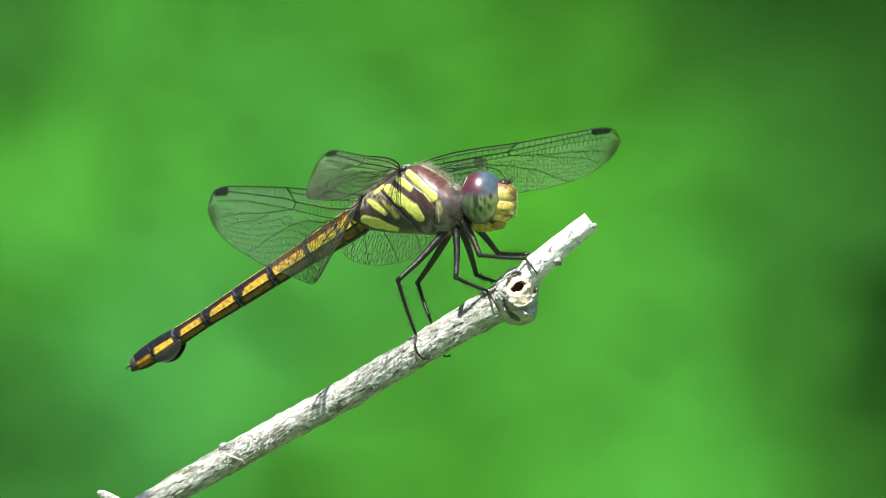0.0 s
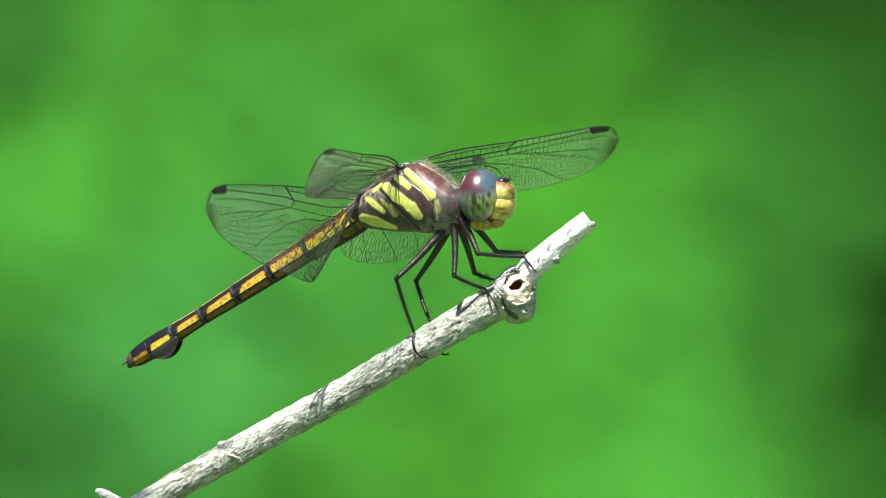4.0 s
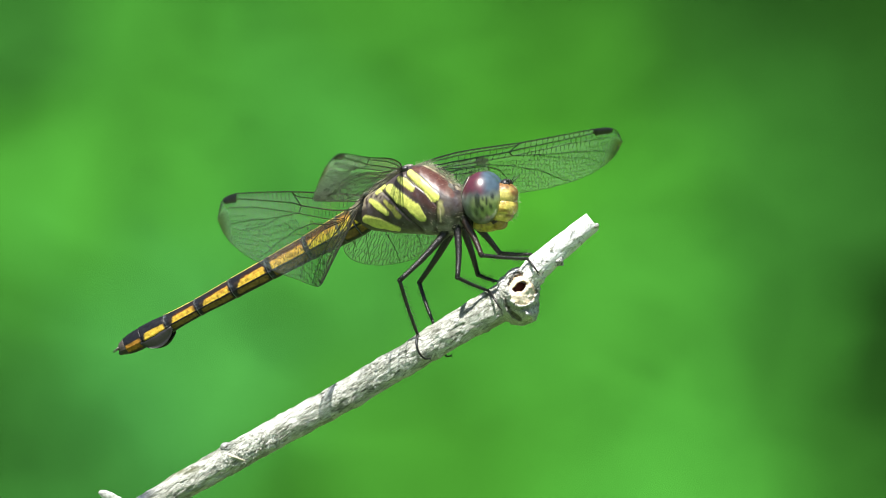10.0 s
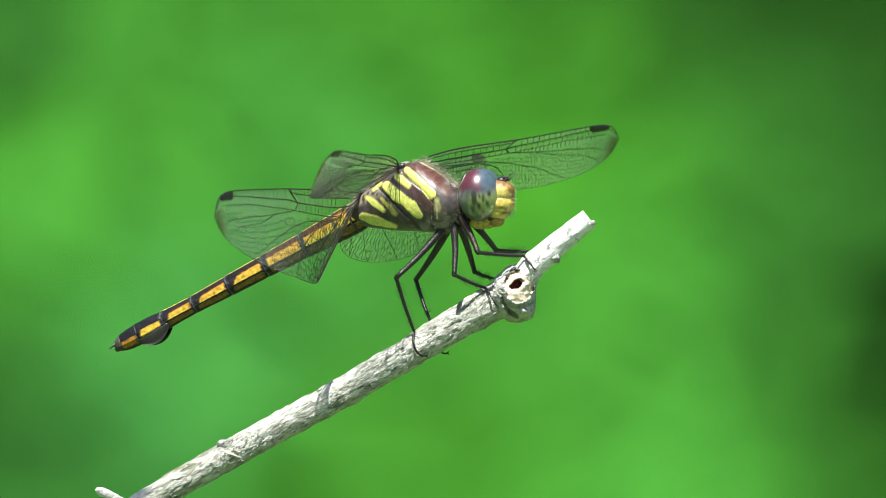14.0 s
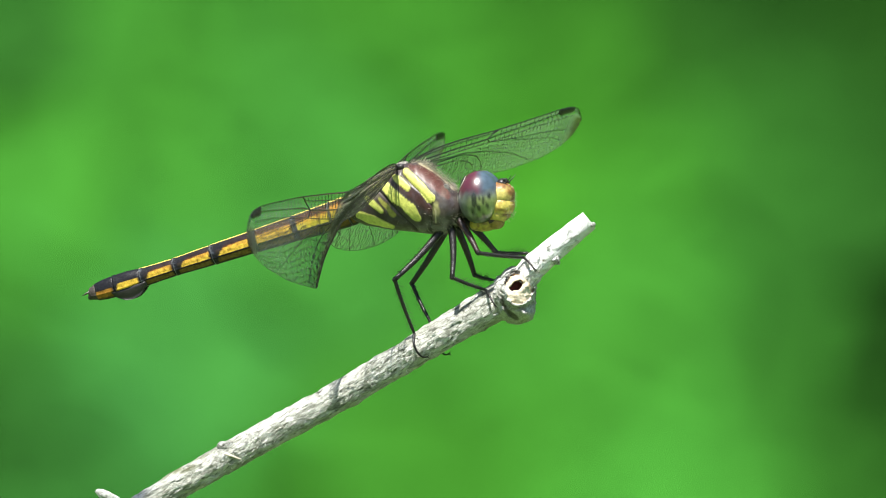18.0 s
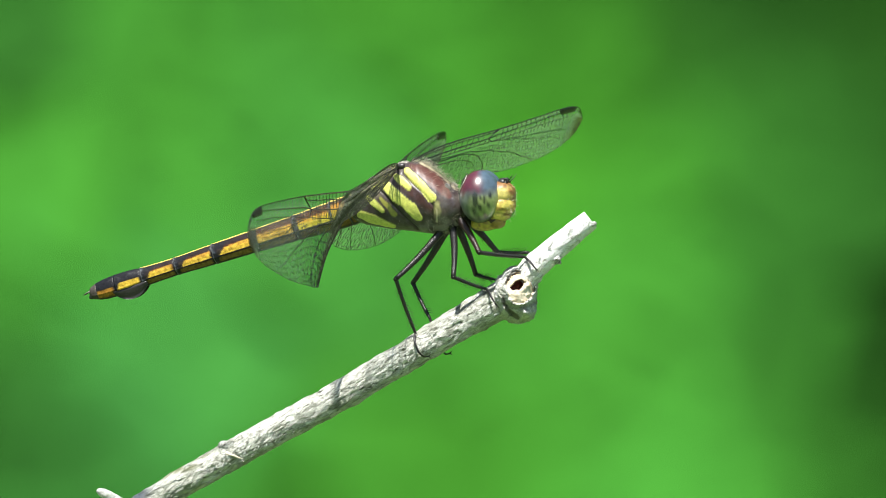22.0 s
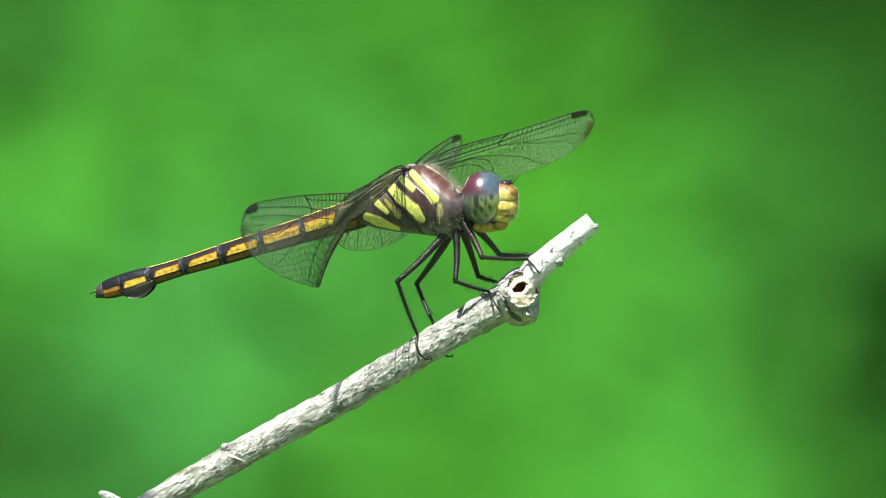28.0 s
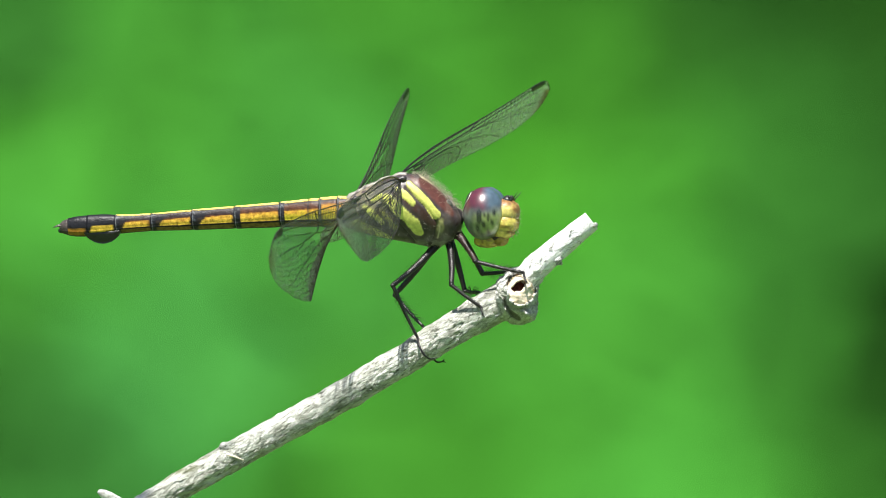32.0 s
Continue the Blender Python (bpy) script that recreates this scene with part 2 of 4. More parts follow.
# ---- ground and distance ----
def build_ground():
    m, nodes, links, b = material("grass", 0.9)
    n = noise_node(nodes, links, 3.0, 8, 0.7)
    r = ramp_node(nodes, links, n.outputs["Fac"], [(0.3, (0.03, 0.07, 0.012)), (0.7, (0.09, 0.17, 0.03))])
    links.new(r.outputs[0], b.inputs["Base Color"])
    bump_node(nodes, links, n.outputs["Fac"], 0.03, 0.8, b)
    me = bpy.data.meshes.new("ground")
    s = [-400, -60, -12, -4, 0, 4, 12, 60, 400]
    me.from_pydata([(x, y, 0) for y in s for x in s], [], grid_faces(len(s), len(s), False))
    me.materials.append(m)
    tagged(new("ground", me), "green grassy ground below the twig", "ground", kind="structure")


LEAF_GAIN = 1.13


def build_backdrop():
    """The bank of sunlit greenery 4 m behind the perch, far out of focus."""
    step = U * 5.5 / 1.5
    near_x = np.arange(-1500, 1501, 60) * step
    near_z = np.arange(-1000, 1001, 60) * step + HEIGHT
    xs = np.concatenate([[-9, -6, -3.5, -1.8, -0.9, -0.5], near_x, [0.5, 0.9, 1.8, 3.5, 6, 9]])
    zs = np.concatenate([[0.0, 0.25, 0.45], near_z, [1.1, 1.4, 2.0, 3.0, 4.0]])
    X, Z = np.meshgrid(xs, zs)
    px = X / step + 784
    py = 441 - (Z - HEIGHT) / step
    # greens of the bank (across, down, green and blue of 0 to 255 as they look in the sun), its light and shade painted
    # in: leafy sunlit places and deeper shade
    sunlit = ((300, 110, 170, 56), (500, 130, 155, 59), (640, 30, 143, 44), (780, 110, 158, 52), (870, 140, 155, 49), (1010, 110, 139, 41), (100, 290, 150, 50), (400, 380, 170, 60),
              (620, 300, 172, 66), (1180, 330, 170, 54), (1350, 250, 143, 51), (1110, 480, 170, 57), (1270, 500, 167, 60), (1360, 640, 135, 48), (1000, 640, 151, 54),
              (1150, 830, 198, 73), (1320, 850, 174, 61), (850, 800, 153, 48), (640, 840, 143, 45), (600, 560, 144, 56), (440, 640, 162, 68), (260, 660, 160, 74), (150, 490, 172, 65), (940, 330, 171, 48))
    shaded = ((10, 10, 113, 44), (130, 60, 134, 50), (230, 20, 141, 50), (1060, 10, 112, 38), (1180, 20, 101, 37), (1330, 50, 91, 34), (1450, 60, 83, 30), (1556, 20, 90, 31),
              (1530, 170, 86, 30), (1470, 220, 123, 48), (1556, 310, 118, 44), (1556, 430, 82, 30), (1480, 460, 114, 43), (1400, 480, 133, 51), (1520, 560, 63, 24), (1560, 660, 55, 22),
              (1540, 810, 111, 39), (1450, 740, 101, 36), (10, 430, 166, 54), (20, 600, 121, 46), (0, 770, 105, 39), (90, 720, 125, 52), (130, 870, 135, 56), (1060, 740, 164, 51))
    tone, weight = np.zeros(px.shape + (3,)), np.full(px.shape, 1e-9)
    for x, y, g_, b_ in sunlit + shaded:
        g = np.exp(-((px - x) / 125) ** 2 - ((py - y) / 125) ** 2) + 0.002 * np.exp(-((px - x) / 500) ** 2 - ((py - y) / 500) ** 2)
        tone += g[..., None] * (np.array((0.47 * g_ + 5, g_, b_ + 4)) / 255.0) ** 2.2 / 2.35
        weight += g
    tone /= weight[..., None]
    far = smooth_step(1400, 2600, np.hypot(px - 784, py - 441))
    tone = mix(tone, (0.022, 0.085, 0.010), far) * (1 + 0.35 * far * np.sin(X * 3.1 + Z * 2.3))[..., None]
    m, nodes, links, b = material("far_greenery", 1.0)
    a = nodes.new("ShaderNodeAttribute")
    a.attribute_name = "tone"
    n = noise_node(nodes, links, 60.0, 4)
    g = nodes.new("ShaderNodeMapRange")
    g.inputs["From Min"].default_value, g.inputs["From Max"].default_value = 0.3, 0.7
    g.inputs["To Min"].default_value, g.inputs["To Max"].default_value = 0.82, 1.18
    links.new(n.outputs["Fac"], g.inputs["Value"])
    mul = nodes.new("ShaderNodeVectorMath")
    mul.operation = "SCALE"
    links.new(a.outputs["Color"], mul.inputs[0])
    links.new(g.outputs[0], mul.inputs["Scale"])
    links.new(mul.outputs[0], b.inputs["Base Color"])
    b.inputs["Specular IOR Level"].default_value = 0.0
    Y = 4.0 + (Z - HEIGHT) * 0.45

    def sheet(name, verts, faces, hue, smooth=True):
        me = bpy.data.meshes.new(name)
        me.from_pydata(verts.tolist(), [], faces)
        me.polygons.foreach_set("use_smooth", np.full(len(me.polygons), smooth))
        at_ = me.color_attributes.new("tone", "FLOAT_COLOR", "POINT")
        at_.data.foreach_set("color", np.concatenate([hue, np.ones((len(hue), 1))], -1).astype(np.float32).ravel())
        me.materials.append(m)
        return new(name, me)

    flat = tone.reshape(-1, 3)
    tagged(sheet("backdrop", np.stack([X, Y, Z], -1).reshape(-1, 3), grid_faces(len(zs), len(xs), False), flat), "blurred bank of green plants behind the twig, sunlit and shaded patches painted in", "greenery", kind="structure")
    # leaves that cover the bank: folded blades that lie about in its slope, each in the green painted for its place,
    # light and shade included
    rng = random.Random(21)
    normal, up = np.array((0.0, -0.912, 0.41)), np.array((0.0, 0.41, 0.912))
    verts, faces, hues = [], [], []
    for k in range(9000):
        near = k < 6000
        x = rng.uniform(-0.30, 0.30) if near else rng.uniform(-2.4, 2.4)
        z = HEIGHT + rng.uniform(-0.22, 0.22) if near else rng.uniform(0.05, 2.6)
        row, col = int(np.abs(zs - z).argmin()), int(np.abs(xs - x).argmin())
        long_, broad = (rng.uniform(0.008, 0.015), rng.uniform(0.004, 0.007)) if near else (rng.uniform(0.04, 0.08), rng.uniform(0.016, 0.032))
        turn = rng.uniform(0, 2 * math.pi)
        out = normal + np.array([rng.gauss(0, 0.08) for _ in range(3)])
        out /= np.linalg.norm(out)
        side = np.cross(out, up * math.cos(turn) + np.array((1.0, 0, 0)) * math.sin(turn))
        side /= np.linalg.norm(side)
        ahead = np.cross(side, out)
        mid = np.array((x, 4.0 + (z - HEIGHT) * 0.45, z)) + normal * rng.uniform(0.003, 0.011)
        base = len(verts)
        for q, w in ((-1, 0.08), (-0.5, 0.8), (0.0, 1.0), (0.5, 0.7), (1, 0.05)):
            spine = mid + ahead * long_ * q - out * long_ * 0.18 * q * q
            verts += [spine - side * broad * w + out * broad * 0.25 * w, spine, spine + side * broad * w + out * broad * 0.25 * w]
        for i in range(4):
            e = base + 3 * i
            faces += [(e, e + 1, e + 4, e + 3), (e + 1, e + 2, e + 5, e + 4)]
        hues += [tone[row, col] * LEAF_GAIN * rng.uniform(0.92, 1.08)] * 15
    tagged(sheet("foliage", np.array(verts), faces, np.array(hues)), "green leaves of the bank with its painted light and shade, far out of focus", "foliage", kind="stuff")


build_ground()
build_backdrop()


# ---- the twig ----
TWIG_Y = -25.0


def twig_axis():
    """The stem's line and radius, from the ground up to the broken tip."""
    pts = [(-260, 13000, 22), (-240, 8000, 24), (-200, 3600, 25), (-130, 1700, 25), (-30, 1190, 25), (120, 985, 24), (250, 904, 24.5),
           (330, 854, 25), (420, 804, 26), (500, 759.5, 26), (600, 706, 26.5), (700, 646, 27), (760, 610, 27.5), (820, 573, 29),
           (865, 547, 33), (902, 524, 30), (926, 501, 25), (946, 475, 24), (975, 450, 21.5), (1010, 421, 20), (1046, 392, 18)]
    out = []
    for a, b in zip(pts, pts[1:]):
        n = max(2, int(min(400, math.hypot(b[0] - a[0], b[1] - a[1])) / 2.4))
        for i in range(n):
            k = i / n
            out.append([a[j] + (b[j] - a[j]) * k for j in range(3)])
    out.append(list(pts[-1]))
    out = np.array(out)
    for _ in range(8):
        out[1:-1] = (out[:-2] + 2 * out[1:-1] + out[2:]) / 4
    return out


def build_twig():
    twig = new("twig")
    base = metres(spot(-260, 13000, TWIG_Y))
    base.z = 0.0
    twig.matrix_basis = Matrix.Translation(base)
    off = np.array([base.x / U, base.y / U, -HEIGHT / U])
    line = twig_axis()
    pts = np.array([spot(x, y, TWIG_Y) for x, y, r in line]) - off
    pts[:, 2] = np.maximum(pts[:, 2], 0)
    sides = 88
    v, f = tube(pts, line[:, 2], sides)
    sleek, centre = v, np.repeat(pts, sides, axis=0)
    v = rough_push(v, centre, 1.8, 34.0)
    v = rough_push(v, centre, 2.0, 8.0, 3.0)
    v = rough_push(v, centre, 1.0, 3.6, 2.6)
    # the bleached end is smoother
    px = np.repeat(line[:, 0], sides)
    v = sleek + (v - sleek) * (1 - 0.6 * smooth_step(915, 985, px))[:, None]
    # colour: grey-white skin, darker underside streaks, a mossy stretch and a painted bluish shadow low down
    tone = np.ones((len(v), 3)) * np.array((0.80, 0.80, 0.75))
    run = np.repeat(np.cumsum(np.hypot(*np.diff(pts[:, ::2], axis=0, prepend=pts[:1, ::2]).T)), sides)
    round_ = np.tile(np.arange(sides) * 2 * math.pi / sides, len(pts))
    grain = np.array([noise.fractal(Vector((s / 34, 2.2 * math.cos(w), 2.2 * math.sin(w))), 0.8, 2.2, 4) for s, w in zip(run, round_)])
    tone = mix(tone, (0.28, 0.29, 0.23), 0.7 * smooth_step(0.0, 0.6, grain))
    tone = mix(tone, (0.93, 0.93, 0.92), smooth_step(880, 960, px))
    up = v[:, 2] - centre[:, 2]
    moss = np.exp(-((px - 335) / 40) ** 2) * smooth_step(4, 20, up)
    tone = mix(tone, (0.17, 0.19, 0.06), np.clip(moss * 1.1, 0, 0.9) * smooth_step(-0.5, 0.3, grain))
    # the abdomen's bluish shadow, painted on the stem's upper side
    blue = np.exp(-((px - 240) / 35) ** 2) * smooth_step(0, 16, up)
    tone = mix(tone, (0.06, 0.085, 0.14), np.clip(blue * 1.3, 0, 0.9))
    part("stem", v, f, BARK, twig, "pale grey bark, rough and flaking", tone)

    rng = random.Random(4)
    # the broken side branch: a swollen knot with a dished cream scar, a pit in it, and torn flaps of bark below
    def near_line(x, y, line_, wide):
        return np.exp(-(np.maximum(0, stroke(x, y, line_)) / wide) ** 2)

    step, cx, cy = 1.15, 914, 522
    gx, gy = np.meshgrid(np.arange(862, 960, step), np.arange(470, 584, step))
    shape = gx.shape
    x, y = gx.ravel(), gy.ravel()
    rag = np.array([noise.fractal(Vector((p / 9, q / 9, 3.3)), 0.8, 2.1, 4) for p, q in zip(x, y)])
    ang = np.arctan2(cy - y, x - cx)
    rim = np.interp(ang, np.radians((-180, -135, -100, -55, -30, 0, 40, 90, 135, 180)), (44, 50, 52, 54, 41, 36, 43, 48, 41, 43)) + 3.0 * rag
    rr = np.hypot(x - cx, y - cy) / rim
    bulge = 78 * np.clip(1 - np.minimum(rr, 1) ** 2, 0, 1) ** 0.75
    # the scar's oval, tilted a little
    ex, ey = (x - 922) * 0.97 + (y - 512) * 0.22, (y - 512) * 0.97 - (x - 922) * 0.22
    oval = np.hypot(ex / 24.5, ey / 29) + 0.10 * rag
    scar = smooth_step(1.04, 0.95, oval)
    pit_line = ((910, 512, 5.0), (916, 509, 8.0), (924, 502, 5))
    pit = smooth_step(1.5, -1.5, stroke(x, y, pit_line) + 2.0 * rag)
    top_gap = near_line(x, y, ((897, 505, 0.3), (901, 495, 1.0), (908, 487, 2.0), (922, 484, 2.5), (935, 491, 3.2), (943, 503, 2.0), (945, 518, 0.5)), 2.4)
    flap = near_line(x, y, ((879, 500, 2), (880, 524, 3), (888, 548, 3), (902, 563, 3), (913, 571, 2)), 3.5)
    gap = near_line(x, y, ((891, 528, 0.3), (893, 540, 1.2), (899, 551, 1.6), (907, 558, 3), (917, 565, 2)), 2.2)
    lobe = np.exp(-(((x - 931) + 0.3 * (y - 558)) / 11) ** 2 - (((y - 558) - 0.3 * (x - 931)) / 8) ** 2)
    crack = near_line(x, y, ((898, 543, 0.4), (916, 549, 1.0), (934, 546, 0.8), (946, 540, 1.5)), 1.8)
    ring = np.exp(-((oval - 1.1) / 0.12) ** 2)
    out_ = bulge + (4.0 + 7.0 * smooth_step(505, 488, y)) * ring + 6 * flap + 20 * lobe - 6 * gap - 5 * crack - 17 * top_gap - scar * (4 + 5 * np.clip(1 - oval, 0, 1)) - 27 * pit + 2.6 * rag * (1 + ring) * (1 - 0.8 * scar)
    out_ += 1.2 * np.array([noise.fractal(Vector((p / 3.2, q / 3.2, 8.1)), 0.8, 2.1, 3) for p, q in zip(x, y)]) * (1 - 0.75 * scar)
    v = np.stack([x - 784, TWIG_Y + 6 - out_, 441 - y], -1) - off
    # shade of the gaps and the crack, painted brown into bark and wood
    crevice_shade = np.clip(gap + 0.35 * crack * (lobe < 0.5) + 0.95 * top_gap, 0, 1)
    tone = mix(np.ones((len(v), 3)) * np.array((0.83, 0.83, 0.80)), (0.10, 0.08, 0.055), crevice_shade * 0.8)
    wood = mix(np.ones((len(v), 3)) * np.array((0.66, 0.60, 0.46)), (0.46, 0.34, 0.20), np.clip(0.55 * rag + 0.2 + 0.8 * top_gap, 0, 1))
    quads, keep = np.array(grid_faces(shape[0], shape[1], False)), (rr <= 1.02)
    solid = keep[quads].any(1)
    in_pit, in_scar = (pit[quads].mean(1) > 0.5), (scar[quads].mean(1) > 0.5)
    for name, pick, mat, lab, hue in (("knot", solid & ~in_scar, BARK, "swollen torn bark round the scar", tone), ("scar_face", solid & in_scar & ~in_pit, WOOD, "dry cream wood of the scar", wood),
                                      ("hollow", solid & in_scar & in_pit, HOLLOW, "dark red-brown hollow in the scar", wood)):
        used, back = np.unique(quads[pick], return_inverse=True)
        part(name, v[used], [tuple(int(i) for i in q) for q in back.reshape(-1, 4)], mat, twig, lab, hue[used])
    # warts of bark along the stem
    for x, y, d, rad in ((987, 462, -38, (8, 7, 7)), (862, 560, -50, (20, 6, 5)), (1051, 400, -36, (5, 6, 5)), (402, 792, -38, (16, 10, 9))):
        q = spot(x, y, d) - off
        v, f = ball(q, rad, 10, 16)
        v = rough_push(v, np.repeat(q[None], len(v), 0), 4.0, 7.0)
        part("bark_knob", v, f, BARK, twig, "", np.ones((len(v), 3)) * 0.70)
    # curled flakes
    curls = [i for i in range(len(line) - 14) if line[i][0] > 230]
    dense = [i for i in curls if 380 < line[i][0] < 660]
    for n in range(260):
        k = rng.choice(dense if n % 2 else curls)
        x, y, r = line[k]
        w = rng.uniform(-1.1, 0.7) if n % 2 == 0 else rng.gauss(-0.25, 0.4)
        t = pts[min(k + 1, len(pts) - 1)] - pts[k - 1]
        t /= np.linalg.norm(t)
        a = np.cross(t, (0, 1.0, 0))
        a = a if a[2] > 0 else -a
        out_ = math.sin(w) * a + math.cos(w) * np.array([0, -1.0, 0])
        sidew = np.cross(t, out_)
        ln, wd, lift = rng.uniform(3, 9), rng.uniform(0.6, 1.7), rng.uniform(0.8, 3.0)
        p = pts[k] + out_ * (r + 0.8)
        ang = rng.uniform(-0.7, 0.7)
        d1 = t * math.cos(ang) + sidew * math.sin(ang)
        d2 = np.cross(out_, d1)
        v, fl = [], []
        for i in range(5):
            s = i / 4
            mid = p + d1 * ln * (s - 0.5) + out_ * lift * (2 * s - 1) ** 2
            wv = wd * (1 - 0.6 * abs(2 * s - 1))
            for sx, so in ((-1, 0), (1, 0), (1, 0.9), (-1, 0.9)):
                v.append(mid + d2 * wv * sx + out_ * so)
        fl = grid_faces(5, 4) + [(0, 1, 2, 3), (16, 17, 18, 19)]
        part("bark_flake", np.array(v), fl, BARK, twig, "", np.ones((len(v), 3)) * np.array((1, 0.99, 0.94)) * rng.uniform(0.68, 0.84), smooth=False)
    # a thin torn splinter, and the pale broken stub of a side shoot at the low end
    v, f = tube([spot(402, 806, -50) - off, spot(415, 810, -53) - off, spot(430, 816, -55) - off], [3, 2.4, 0.8], 8)
    part("splinter", v, f, WOOD, twig, "thin torn splinter of bark", np.ones((len(v), 3)) * np.array((0.60, 0.54, 0.42)))
    v, f = tube([spot(x, y, d) - off for x, y, d in ((250, 912, -30), (222, 897, -38), (205, 886, -42), (194, 880, -43), (184, 876, -44), (175, 873, -44), (171, 872, -44))], [9, 9, 9, 8.5, 8, 5, 0.5], 28)
    q = np.repeat(np.array([spot(205, 884, -40) - off]), len(v), 0)
    v = rough_push(v, q, 4.0, 8.0)
    part("side_shoot", v, f, BARK, twig, "short pale broken side shoot", np.ones((len(v), 3)) * 0.85)
    tagged(twig, "pale grey weathered twig, broken at its tip, with a hollow knot", "twig")


build_twig()


# ---- the dragonfly: its states ----
def turned(yaw, pitch, roll):
    """Turn of a body whose head points right: yaw brings the head to the viewer, pitch lifts it, roll lifts its far side."""
    return Euler((radians(roll), radians(-pitch), radians(-yaw))).to_matrix()


def state(root, abd, head, turn, rf, lf, rh, lh, knees, feet):
    return dict(root=root, abd=abd, head=head, turn=turn, rf=rf, lf=lf, rh=rh, lh=lh, knees=knees, feet=feet)


# feet and knees in the order: near and far hind, near and far middle, near and far front leg (across, down, away)
FEET_A = ((736, 592, -44), (762, 567, -8), (862, 515, -46), (872, 497, -18), (930, 458, -44), (936, 450, -18))
FEET_B = ((738, 599, -54), (748, 579, -8), (852, 546, -60), (846, 518, -18), (926, 484, -66), (905, 480, -14))
KNEES_A = ((708, 497, -62), (741, 500, 40), (808, 490, -76), (843, 485, 12), (850, 450, -76), (882, 446, -4))
KNEES_C = ((702, 503, -62), (734, 506, 40), (798, 496, -76), (843, 486, 12), (856, 452, -76), (881, 447, -4))
KNEES_D = ((694, 522, -62), (700, 504, 40), (786, 522, -76), (825, 513, 12), (846, 483, -76), (880, 478, -4))
KNEES_E = ((722, 506, -62), (741, 506, 40), (810, 502, -76), (838, 500, 12), (886, 471, -76), (890, 470, -4))

REST = state((-54.0, 86.0, 23.0, 20.0, -0.0), (22.3, -30.8, 0.0), (857, 353, -42), (13, 2, 2), (-146.7, 0.1, -79.1), (-49.6, -1.8, 68.4), (-134.3, -4.1, -95.7), (-26.1, -8.2, 87.0), KNEES_A, FEET_A)
REST_LIFT = dict(REST, abd=(21.0, -29.5, 0))
REST_HIGH = dict(REST, abd=(19.6, -27.4, 0.0), rf=(-146.7, 1.1, -78.1), lf=(-49.6, -1.8, 68.4), rh=(-133.3, -2.1, -94.7))
REST_LATE = dict(REST_HIGH, abd=(19.2, -26.9, 0))
FLICK = state((-66.8, 77.3, 31.6, 24.3, 4.9), (28.7, -17.3, 3.0), (828, 350, -42), (30, 4, 55), (-146.0, 10.7, -83.9), (-35.4, -7.9, 60.6), (-142.7, 3.0, -100.0), (-15.0, -16.5, 78.2), KNEES_A, FEET_A)
ALERT = state((-58.3, 88.8, 21.6, 16.6, 4.5), (15.8, -17.2, 6.0), (857, 354, -42), (13, 2, 2), (-134.4, 3.7, -79.8), (-47.8, -3.6, 73.4), (-134.3, -1.1, -90.4), (-26.7, -9.3, 92.0), KNEES_C, FEET_A)
TILT = state((-60.1, 89.4, 16.5, 15.3, 0.5), (13.6, -15.2, 6.0), (864, 345, -42), (15, 10, -48), (-134.5, 4.6, -83.8), (-50.0, -3.5, 72.4), (-133.9, -0.8, -92.2), (-27.0, -9.3, 90.4), KNEES_C, FEET_A)
WATCH = state((-51.7, 87.3, 25.8, 16.7, 0.6), (15.6, -16.3, 6.0), (857, 353, -42), (15, 2, 2), (-136.4, 8.4, -76.7), (-48.3, -8.2, 76.5), (-135.9, 2.1, -88.5), (-23.0, -14.2, 94.5), KNEES_C, FEET_A)
WATCH_LATE = dict(WATCH, abd=(16.0, -14.6, 6))
BUCK = state((-28.6, 109.0, 6.0, -3.2, 2.8), (4.1, 30.8, 4.0), (904, 368, -25), (13, -4, 2), (-145.6, 4.0, -78.5), (-62.6, -6.4, 66.9), (-128.0, -1.3, -96.3), (-50.1, -16.1, 87.5), KNEES_E, FEET_B)
STEP = state((-55.3, 83.7, 1.5, 5.6, 2.7), (0.9, 13.0, 6.0), (877, 374, -25), (13, 0, 2), (-135.2, 9.4, -80.6), (-55.1, -15.5, 69.3), (-126.2, 6.1, -98.5), (-39.2, -23.4, 88.0), KNEES_D, ((692, 596, -60),) + FEET_B[1:])
CROUCH = state((-69.9, 71.9, 3.8, 11.5, 13.4), (9.7, -3.3, 11.0), (862, 382, -25), (13, 0, 2), (-81.2, -9.1, -99.2), (-54.0, -2.0, 60.8), (-134.5, -9.7, -102.8), (-37.6, -7.9, 79.0), KNEES_D, FEET_B)

O_REST = np.array([REST["root"][0], 0, REST["root"][1]], float)
R_REST = np.array(turned(*REST["root"][2:]))


def own(px, py, y):
    """A place in the body's own space (ahead, to its left, up) from its place in the resting side view and its y."""
    k = 1.0
    for _ in range(4):
        A = R_REST[np.ix_((0, 2), (0, 2))]
        q = np.array([(px - 784) / k - O_REST[0] - R_REST[0, 1] * y, (441 - py) / k - O_REST[2] - R_REST[2, 1] * y])
        x, z = np.linalg.solve(A, q)
        k = FAR / (FAR + (O_REST + R_REST @ np.array([x, y, z]))[1])
    return np.array([x, y, z])


def side_view(v):
    """Where points of the body's own space lie in the resting side view; the far side is mirrored to the near one."""
    w = np.array(v, float)
    w[:, 1] = -np.abs(w[:, 1])
    p = O_REST + w @ R_REST.T
    k = FAR / (FAR + p[:, 1])
    return 784 + p[:, 0] * k, 441 - p[:, 2] * k


